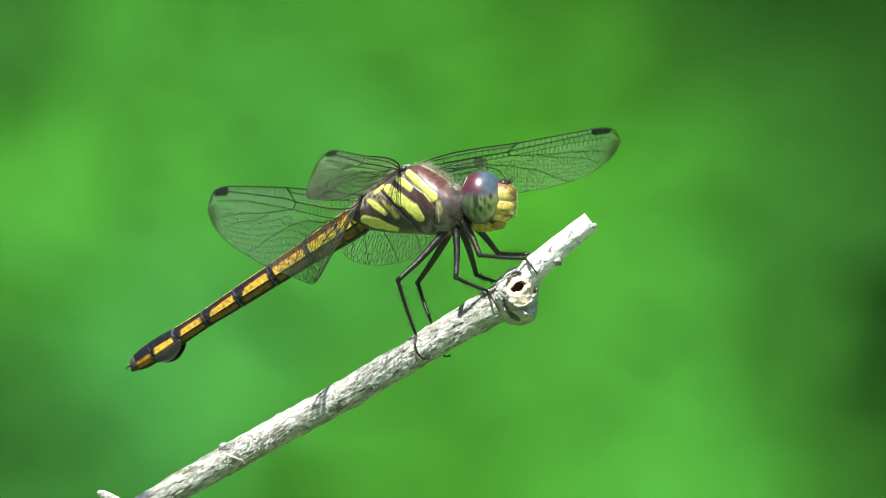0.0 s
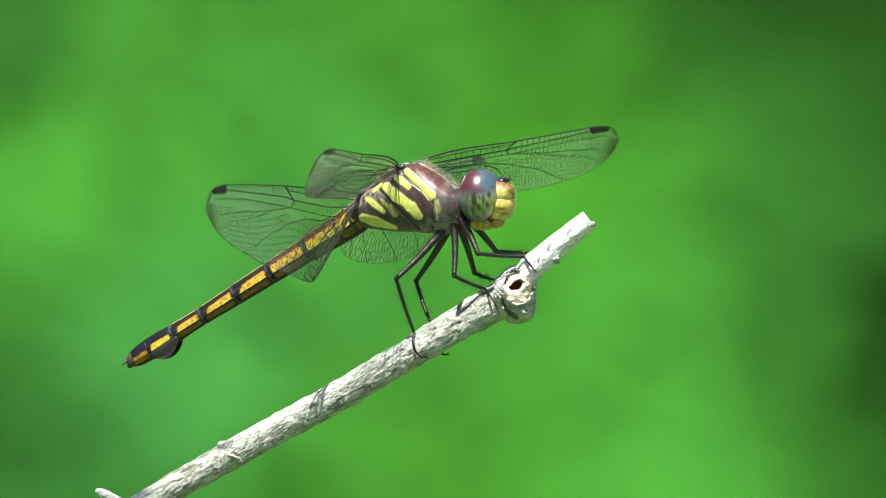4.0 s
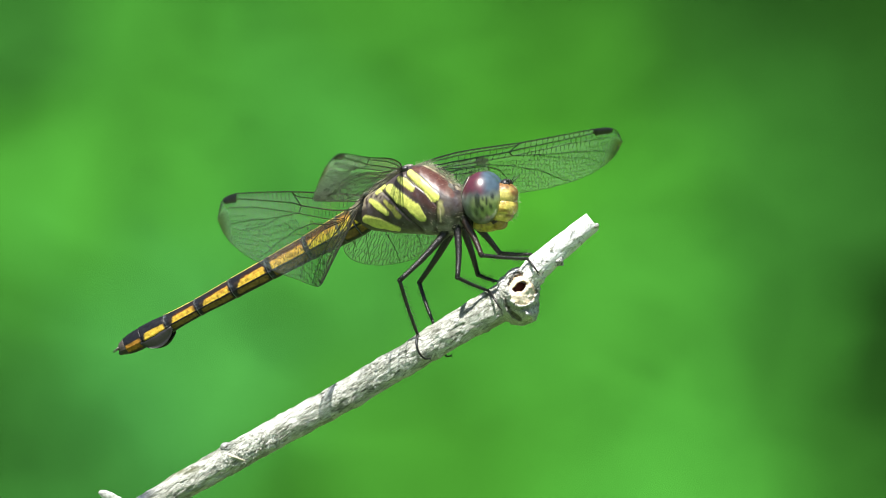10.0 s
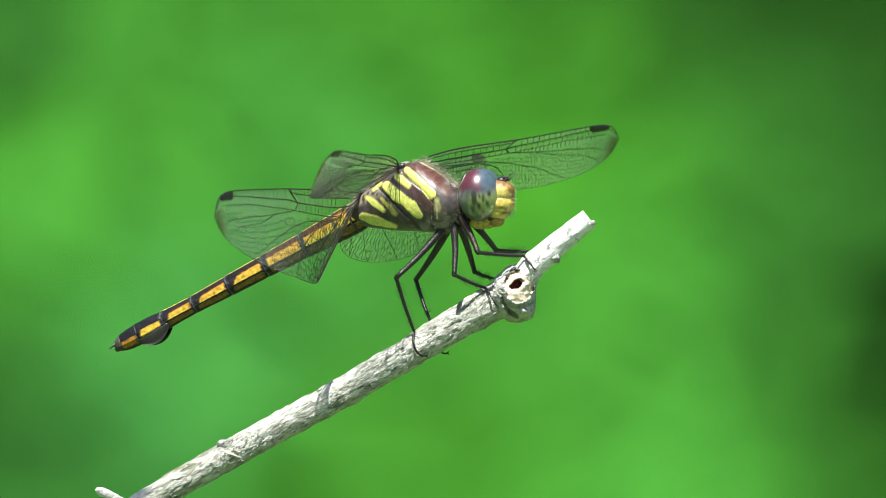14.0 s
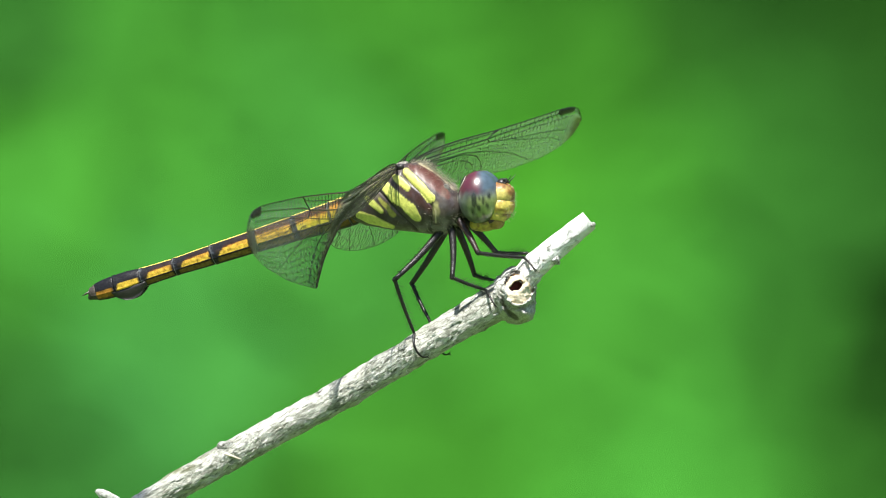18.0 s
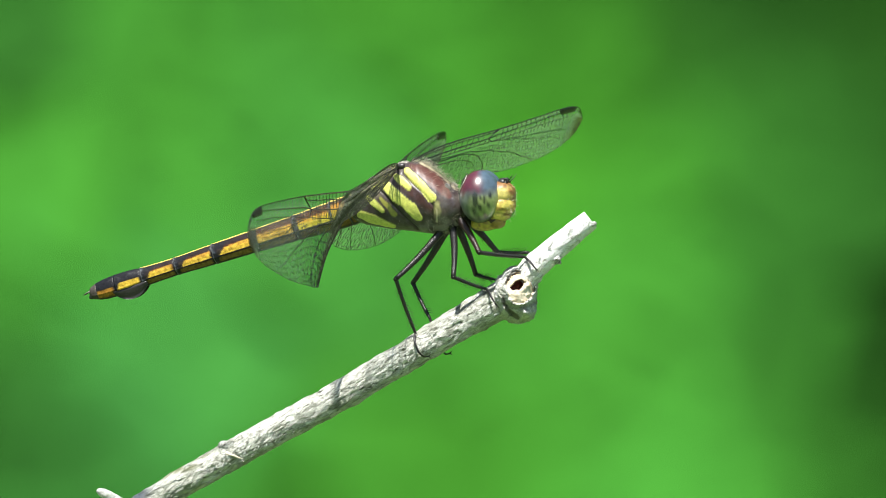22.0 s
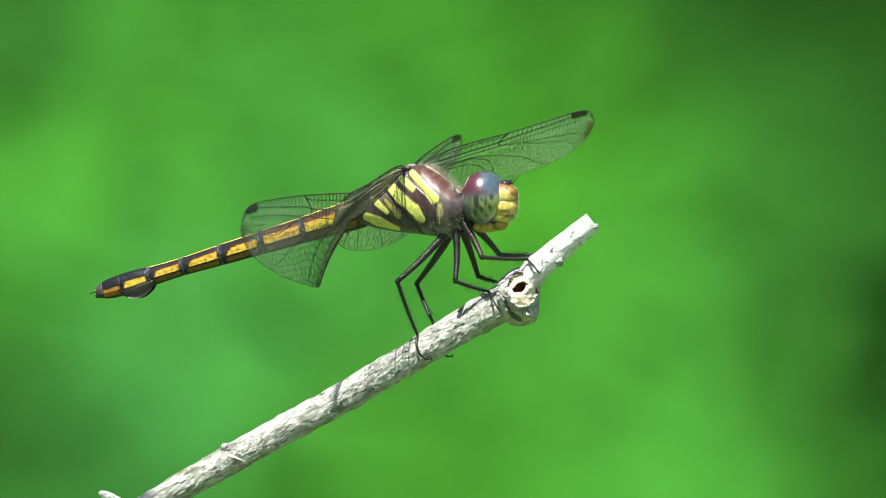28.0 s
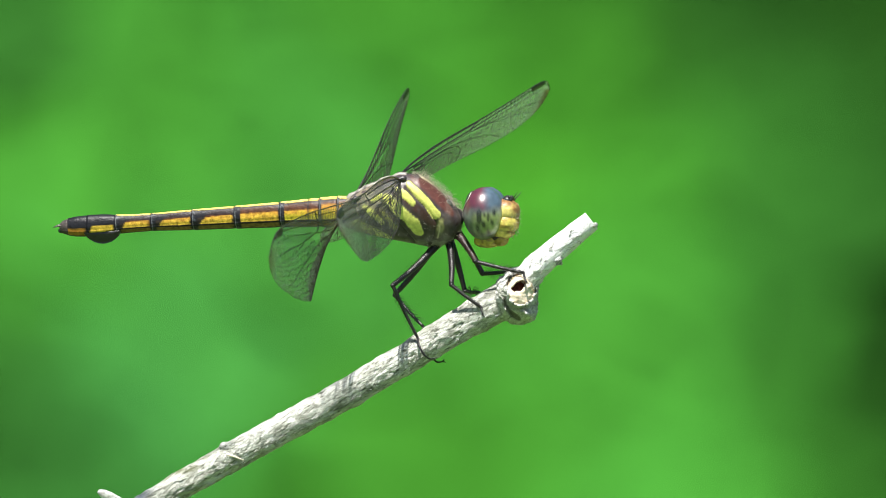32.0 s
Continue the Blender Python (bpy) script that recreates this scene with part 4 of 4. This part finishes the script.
    v, f = ball((-23, 0, 14), (17, 36, 30), 16, 24)
    part("nape", v, f, DARK, head)
    rng = random.Random(9)
    bristles = []
    for n in range(150):
        q = np.array([rng.uniform(0.35, 1.0), rng.gauss(0, 0.5), rng.uniform(-0.9, 0.9)])
        q /= np.linalg.norm(q)
        p = np.array((34, 0, -8)) + q * np.array((22, 24, 34))
        e = p + q * rng.uniform(4, 10) + np.array([0, rng.gauss(0, 1.5), rng.gauss(0, 1.5)])
        bristles.append(tube([p, (p + e) / 2 + rng.gauss(0, 0.4), e], [0.24, 0.18, 0.06], 4))
    v, f = join(bristles)
    part("bristles", v, f, HAIR, head, "fine pale bristles of the face", kind="stuff")
    return head


# ---- wings ----
# of each kind: length; the front and the rear edge as shares of it along the span; nodus; wing spot; how it bows (to the tip, in the middle,
# in an S), how it twists (to the tip, in the middle), and how its rear part curls
SHAPES = {
    "forewing": (568.7, ((0, .05, .1, .2, .3, .4, .5, .75, .86, .92, .96, .985, 1), (0, -.014, -.020, -.024, -.021, -.015, -.009, -.003, .001, .007, .018, .035, .068)),
                 ((0, .03, .08, .15, .25, .4, .55, .7, .82, .9, .95, .985, 1), (.012, .034, .085, .135, .168, .186, .190, .187, .172, .150, .126, .100, .068)),
                 0.509, (.855, .95), (0.0031, 0.0006, 0.0046, -0.166, 0.2256, 0.0818)),
    "hindwing": (545.7, ((0, .1, .3, .5, .75, .86, .92, .96, .985, 1), (0, -.004, -.008, -.008, -.002, .001, .008, .020, .042, .085)),
                 ((0, .012, .03, .06, .10, .15, .21, .28, .36, .45, .6, .7, .85, .93, .98, 1), (.05, .110, .170, .224, .262, .286, .300, .306, .305, .300, .282, .261, .205, .162, .120, .085)),
                 0.485, (.862, .955), (-0.0057, 0.0033, -0.0037, -0.5056, -0.3652, 0.0936)),
}


def softened(xs, ys):
    """An edge line with its corners rounded off, finely divided."""
    x = np.linspace(0, 1, 241)
    y = np.interp(x, xs, ys)
    ends = y[0], y[-1]
    for _ in range(14):
        y[1:-1] = (y[:-2] + 2 * y[1:-1] + y[2:]) / 4
    y[0], y[-1] = ends
    return x, y


def build_wing(fly, name, label, hand):
    length, lead, trail, nodus, stig, form = SHAPES[name]
    lead, trail = softened(*lead), softened(*trail)
    bow, belly, wave, twist, twist_mid, curl = form

    def edge(a):
        return np.interp(a, *lead) * length, np.interp(a, *trail) * length

    def at(a, c):
        """A place on the wing skin: bowed and twisted along the span, with pleats along the front."""
        lo, hi = edge(a)
        y = lo + (hi - lo) * c
        turn = twist * a + twist_mid * math.sin(math.pi * min(1, max(0, a)))
        z = length * (bow * a * a + belly * math.sin(math.pi * a) + wave * math.sin(2 * math.pi * a)) + y * math.sin(turn) + 3 * curl * y * y / length
        z += length * 0.0045 * math.sin(c * 27) * math.exp(-c * 4.5) * (1 - 0.8 * a)
        return np.array([a * length, y * math.cos(turn), hand * z])

    rows, cols = 90, 22
    along = [(i / (rows - 1)) ** 0.9 for i in range(rows)]
    v = np.array([at(a, j / (cols - 1)) for a in along for j in range(cols)])
    A, C = np.repeat(along, cols), np.tile(np.linspace(0, 1, cols), rows)
    # a thin film, denser outwards to paint in the sun's milky sheen, amber at the tip's rim and smoky at the root
    film = 0.06 + (0.14 if name == "forewing" else 0.12) * smooth_step(0.3, 0.95, A)
    amber = smooth_step(0.93, 1.0, A + 0.035 * C) * smooth_step(0.1, 0.4, C) + 0.8 * smooth_step(0.06, 0.0, A)
    tone = np.stack([film + 0.45 * amber, np.clip(amber, 0, 1), np.zeros(len(A))], -1)
    wing = part(name, v, grid_faces(rows, cols, False), MEMBRANE, fly, label, tone)

    segs = []

    def vein(pts, r0, r1):
        n = len(pts)
        for i in range(n - 1):
            segs.append((pts[i], pts[i + 1], r0 + (r1 - r0) * i / n, r0 + (r1 - r0) * (i + 1) / n))

    def run(aa, cc, r0, r1):
        n = max(3, int((aa[-1] - aa[0]) * 80) + 6)
        us = np.linspace(0, len(aa) - 1, n)
        a_s, c_s = np.interp(us, range(len(aa)), aa), np.interp(us, range(len(cc)), cc)
        for _ in range(5 if len(aa) > 2 else 0):
            for q in (a_s, c_s):
                q[1:-1] = (q[:-2] + 2 * q[1:-1] + q[2:]) / 4
        vein([at(a, c) for a, c in zip(a_s, c_s)], r0 * 0.95, r1 * 0.9)

    rng = random.Random(len(name) + 11)
    d = nodus
    # the main veins, as shares of the chord along the span
    mains = [
        ((0, 1), (0, 0), 1.7, 1.1), ((0, .1, d - .03, d), (.13, .085, .055, .0), 1.1, 0.8), ((0, .1, d - .045, d, stig[0], stig[1], .985), (.24, .19, .145, .12, .085, .10, .12), 1.6, 0.8),
        ((d, d - .045), (0, .145), 1.5, 1.4), ((d - .045, d - .02), (.145, .23), 1.4, 1.1),
        ((.10, .25, d - .02, .75, .95), (.30, .27, .23, .19, .26), 1.0, 0.6), ((d - .02, .62, .78, .90, .97), (.23, .30, .38, .52, .8), 0.9, 0.5),
        ((.10, .24, .38, .50, .66, .80), (.31, .33, .33, .42, .64, 1.0), 1.0, 0.5), ((.62, .72, .84, .93), (.31, .44, .56, .9), 0.6, 0.4),
    ]
    if name == "forewing":
        mains += [((.12, .24, .36, .45, .515, .53), (.42, .36, .35, .46, .72, 1.0), 1.1, 0.7), ((.12, .22, .34, .43, .48, .49), (.46, .44, .45, .57, .78, 1.0), 0.8, 0.6),
                  ((.02, .10, .20, .30), (.45, .62, .80, 1.0), 1.0, 0.6), ((.115, .12), (.17, .45), 1.2, 1.0), ((.17, .175, .215), (.34, .56, .52), 1.0, 0.9), ((.175, .215), (.36, .52), 0.9, 0.9)]
    else:
        mains += [((.10, .20, .30, .40, .47, .50), (.33, .34, .40, .55, .80, 1.0), 1.1, 0.6), ((.05, .13, .20, .27, .34, .38), (.26, .40, .50, .65, .84, 1.0), 1.1, 0.6),
                  ((.03, .10, .17, .24), (.34, .54, .74, 1.0), 1.0, 0.6), ((.02, .06, .11, .15), (.42, .62, .82, 1.0), 0.9, 0.6), ((.01, .03, .055, .07), (.4, .62, .82, 1.0), 0.8, 0.6),
                  ((.095, .10), (.17, .34), 1.2, 1.0), ((.13, .14, .19), (.33, .43, .48), 1.0, 0.9)]
    for aa, cc, r0, r1 in mains:
        run(aa, cc, r0, r1)
    run((0, 1), (1, 1), 0.55, 0.5)
    # cross veins of the front fields, like the rungs of a ladder
    for c0, c1, a0, a1, gap, lean in ((0, .075, .02, d - .03, 17, .010), (.075, .16, .02, d - .05, 17, .0), (0, .10, d + .02, stig[0], 14, -.006), (.105, .20, d, .94, 15, -.004),
                                      (.17, .26, .12, d - .03, 16, .0), (.20, .30, d + .03, .92, 11, -.004)):
        a = a0
        while a < a1:
            vein([at(a, c0), at(a - lean, c1)], 0.62, 0.52)
            a += gap * rng.uniform(0.85, 1.15) / length
    # the net of cells behind them: rows that sweep back with the span, long cells towards the rear edge
    wide, tall = (8.4, 8.6) if name == "forewing" else (8.8, 12.5)
    chord = (0.19 if name == "forewing" else 0.30) * length
    net = {}

    def corner(i, j, k):
        key = (i, j, k)
        if key not in net:
            x = (i + 0.5 * (j % 2)) * wide
            y = j * tall + (0.34 if k else -0.34) * tall
            net[key] = (x + rng.gauss(0, 1.7), y + rng.gauss(0, 1.5))
        return net[key]

    def inside(p):
        a = p[0] / length
        if not 0.015 < a < 0.992:
            return None
        c = p[1] / chord * (1.0 + 0.45 * float(smooth_step(0.55, 0.15, a))) + 0.85 * max(0.0, a - 0.42) ** 1.15 - 0.5 * max(0.0, 0.42 - a) ** 1.3
        return (a, c) if (0.28 + 0.04 * a if a > 0.12 else 0.2) < c < 1.0 else None

    span = int(length / wide)
    for i in range(span):
        for j in range(-int(chord / tall) - 2, int(1.5 * chord / tall) + 2):
            o = j % 2
            for p, q in (((i, j, 0), (i, j, 1)), ((i, j, 1), (i + o, j + 1, 0)), ((i, j, 1), (i + o - 1, j + 1, 0))):
                a, b = inside(corner(*p)), inside(corner(*q))
                if a and not b and a[1] > 0.8:
                    b = (a[0] + 0.002, 1.0)
                if a and b:
                    r = 0.52 - (0.22 if name == "forewing" else 0.15) * a[0]
                    vein([at(*a), at(*b)], r, r)
    verts, faces = [], []
    for p, q, r0, r1 in segs:
        dd = q - p
        ln = np.linalg.norm(dd)
        if ln < 1e-6:
            continue
        dd = dd / ln
        s = np.cross(dd, (0, 0, 1.0))
        s /= np.linalg.norm(s) + 1e-9
        up = np.cross(s, dd)
        k = len(verts)
        for e, r in ((p - dd * r0 * 0.3, r0), (q + dd * r1 * 0.3, r1)):
            verts += [e + s * r, e + up * r, e - s * r, e - up * r]
        faces += [(k, k + 1, k + 5, k + 4), (k + 1, k + 2, k + 6, k + 5), (k + 2, k + 3, k + 7, k + 6), (k + 3, k, k + 4, k + 7)]
    part("vein_net", np.array(verts), faces, VEIN, wing, "net of dark wing veins", smooth=False, kind="stuff")
    v, n = [], 14
    for i in range(n):
        a = stig[0] + (stig[1] - stig[0]) * i / (n - 1)
        fat = (0.45, 0.9, 1.1)[min(i, n - 1 - i, 2)]
        for c, h in ((-0.01, 0), (0.0, 1.3), (0.12 * fat, 1.3), (0.135 * fat, 0), (0.12 * fat, -1.3), (0.0, -1.3)):
            v.append(at(a, c) + np.array([0, 0, h]))
    part("wing_spot", np.array(v), grid_faces(n, 6) + [(0, 1, 2, 3, 4, 5), tuple(range(n * 6 - 6, n * 6))], STIGMA, wing, "black spot near the wing tip")
    return wing


# ---- legs ----
HIPS = [own(786, 411, -13), own(806, 402, -12), own(815, 384, -10)]
HIPS = [h * np.array((1, s, 1)) for h in HIPS for s in (1, -1)]
TARSI = (((736, 592, -46), (733, 608, -59), (739, 627, -61), (749, 636, -56), (758, 635, -50)),
         ((762, 567, -8), (769, 590, 4), (779, 618, 6), (787, 632, -4), (795, 630, -10)),
         ((862, 515, -46), (872, 529, -76), (881, 545, -80)), ((872, 497, -18), (886, 500, -2), (898, 512, 8)),
         ((930, 458, -44), (940, 470, -58), (948, 481, -60)), ((936, 450, -18), (948, 455, -2), (957, 470, 2)))


def root_matrix(st):
    x, z, yaw, pitch, roll = st["root"]
    return Matrix.Translation((x, 0, z)) @ turned(yaw, pitch, roll).to_4x4()


def frame_to(a, b, pole):
    """A pose at a, its x towards b, its y in the plane of the pole."""
    x = (b - a).normalized()
    z = x.cross(pole - a)
    z = z.normalized() if z.length > 1e-6 else Vector((0, 1, 0))
    y = z.cross(x)
    m = Matrix((x, y, z)).transposed().to_4x4()
    m.translation = a
    return m


def bend(st, n, upper=None, lower=None):
    """Hip, knee and foot of leg n in a state; with the bones' lengths given, the knee is where they meet."""
    hip = root_matrix(st) @ Vector(HIPS[n])
    pole, foot = Vector(spot(*st["knees"][n])), Vector(spot(*st["feet"][n]))
    if upper is None:
        return hip, pole, foot
    d = foot - hip
    gap = min(d.length, (upper + lower) * 0.999)
    along = (upper ** 2 - lower ** 2 + gap ** 2) / (2 * gap)
    out = math.sqrt(max(0.0, upper ** 2 - along ** 2))
    d.normalize()
    side = (pole - hip) - d * (pole - hip).dot(d)
    return hip, hip + d * along + side.normalized() * out, foot


LENGTHS = []
for n_ in range(6):
    h_, k_, f_ = bend(REST, n_)
    LENGTHS.append(((k_ - h_).length * 1.02, (f_ - k_).length * 1.02))


def leg_poses(st, n):
    """The poses of femur and tibia of leg n in the body's own space."""
    inv = root_matrix(st).inverted()
    hip, knee, foot = (inv @ p for p in bend(st, n, *LENGTHS[n]))
    return frame_to(hip, knee, foot), frame_to(knee, foot, hip)


def spines(length, r, count, rng, reach):
    out = []
    for s in (-1, 1):
        for i in range(count):
            x = length * (0.12 + 0.8 * (i + rng.uniform(-0.2, 0.2)) / count)
            p = np.array([x, s * r * 0.6, rng.uniform(-0.5, 0.5) * r])
            ln = reach * rng.uniform(0.7, 1.15)
            q = p + np.array([ln * 0.62, s * ln * 0.75, rng.uniform(-0.35, 0.35) * ln])
            out.append(tube([p, (p + q) / 2, q], [0.65, 0.45, 0.1], 5))
    return join(out)


def build_leg(fly, n):
    upper, lower = LENGTHS[n]
    rng = random.Random(40 + n)
    front = n > 3
    xs = np.linspace(0, 1, 16)
    side = (0.98, 0.98, 1.05)[n // 2]
    r = np.interp(xs, (0, .15, .5, .9, 1), (7.4, 6.8, 5.6, 4.3, 4.6)) * side
    v, f = tube([(upper * x, 3.0 * math.sin(math.pi * x), 0) for x in xs], r, 14)
    femur = part("femur", v, f, LEG_BROWN if n == 4 else LEG, fly, "thick dark upper leg")
    sv, sf = spines(upper, 4.2, 13, rng, 6.5)
    part("leg_spines", sv, sf, LEG, femur, "", kind="stuff")
    kv, kf = ball((upper, 0.6, 0), (5.0 * side, 4.8 * side, 4.6 * side), 10, 14)
    part("knee", kv, kf, LEG, femur)
    r = np.interp(xs, (0, .1, .8, 1), (3.8, 3.4, 2.9, 2.7)) * side
    v, f = tube([(lower * x, -1.5 * math.sin(math.pi * x), 0) for x in xs], r, 12)
    tibia = part("tibia", v, f, LEG, fly, "thin dark lower leg with rows of spines")
    sv, sf = spines(lower, 3.0, 13 if n < 2 else 11, rng, 13.0 if n > 1 else 11.0)
    part("leg_spines", sv, sf, LEG, tibia, "", kind="stuff")
    inv = (root_matrix(REST) @ leg_poses(REST, n)[1]).inverted()
    pts = [np.array(inv @ Vector(spot(*p))) for p in TARSI[n]]
    pts[0] = np.array([lower, 0, 0])
    fine = []
    for a, b in zip(pts, pts[1:]):
        fine += [a + (b - a) * k for k in np.linspace(0, 1, 5)[:-1]]
    fine = np.array(fine + [pts[-1]])
    for _ in range(2):
        fine[1:-1] = (fine[:-2] + 2 * fine[1:-1] + fine[2:]) / 4
    r = [2.3 - 1.1 * i / len(fine) + (0.35 if i % 4 == 0 else 0) for i in range(len(fine))]
    pieces = [tube(fine, r, 8)]
    d = fine[-1] - fine[-2]
    d /= np.linalg.norm(d)
    for s in (-1, 1):
        w = np.cross(d, (0.2, 0.4, 0.9)) * s
        pieces.append(tube([fine[-1], fine[-1] + d * 3 + w * 3, fine[-1] + d * 6 + w * 3.5 + np.array([0, -1.5, 0])], [1.0, 0.8, 0.2], 6))
    v, f = join(pieces)
    part("foot", v, f, LEG, tibia, "slim dark foot with two claws")
    return femur, tibia


fly = new("dragonfly")
build_thorax(fly)
abdomen = build_abdomen(fly)
head = build_head(fly)
BASES = {"rf": (5, -22, 56), "lf": (5, 22, 56), "rh": (-78, -22, 37), "lh": (-78, 22, 37)}
wings = {}
for key, name in (("rf", "forewing"), ("lf", "forewing"), ("rh", "hindwing"), ("lh", "hindwing")):
    wings[key] = build_wing(fly, name, "clear narrow forewing" if key[1] == "f" else "clear broad hindwing", -1 if key[0] == "r" else 1)
legs = [build_leg(fly, n) for n in range(6)]
tagged(fly, "yellow-striped brown dragonfly perched on a pale twig", "dragonfly")


# ---- what moves ----
def blend(a, b, k):
    out = {}
    for key in a:
        if key in ("rf", "lf", "rh", "lh"):
            qa, qb = (Euler([radians(v) for v in s[key]]).to_quaternion() for s in (a, b))
            out[key] = tuple(math.degrees(v) for v in qa.slerp(qb, k).to_euler())
        else:
            out[key] = tuple(np.array(a[key], float) * (1 - k) + np.array(b[key], float) * k)
    return out


def motions():
    times = [
        (0, REST), (3, REST), (5.5, REST_LIFT), (8.1, REST_LIFT), (8.4, REST_HIGH), (13, REST_LATE), (17.2, REST_LATE),
        (17.3, blend(REST_LATE, FLICK, 0.3)), (17.4, blend(REST_LATE, FLICK, 0.8)), (17.5, FLICK), (17.6, dict(ALERT, abd=(15.8, -15.9, 6.0))), (18.0, ALERT), (24.4, ALERT),
        (24.5, TILT), (24.6, TILT), (24.7, WATCH), (28.2, WATCH), (28.5, WATCH_LATE), (29.0, WATCH_LATE), (29.1, blend(WATCH_LATE, BUCK, 0.25)),
        (29.2, BUCK), (29.3, blend(BUCK, STEP, 0.12)), (29.4, blend(BUCK, STEP, 0.8)), (29.5, STEP), (29.6, blend(STEP, CROUCH, 0.7)), (29.7, CROUCH), (30, CROUCH), (32, CROUCH),
    ]
    rows = {k: [] for k in ("fly", "abd", "head", "rf", "lf", "rh", "lh")}
    leg_rows = [([], []) for _ in range(6)]

    def scaled(m):
        m = m.copy()
        m.translation *= U
        return m

    for t, st in times:
        root = root_matrix(st)
        inv = root.inverted()
        m = scaled(root)
        m.translation.z += HEIGHT
        rows["fly"].append((t, m))
        yaw, pitch, lift = st["abd"]
        tail = inv.to_3x3() @ turned(yaw, -pitch, st["root"][4])
        rows["abd"].append((t, scaled(Matrix.Translation(Vector(HINGE) + inv.to_3x3() @ Vector((0, 0, lift))) @ tail.to_4x4())))
        hm = Matrix.Translation(spot(*st["head"])) @ turned(*st["turn"]).to_4x4()
        rows["head"].append((t, scaled(inv @ hm)))
        for k in BASES:
            rows[k].append((t, scaled(pose(*BASES[k], *st[k]))))
        for n in range(6):
            a, b = leg_poses(st, n)
            leg_rows[n][0].append((t, scaled(a)))
            leg_rows[n][1].append((t, scaled(b)))
    walk(fly, rows["fly"])
    walk(abdomen, rows["abd"])
    walk(head, rows["head"])
    for k in BASES:
        walk(wings[k], rows[k])
    for n in range(6):
        for i in (0, 1):
            walk(legs[n][i], leg_rows[n][i])


motions()
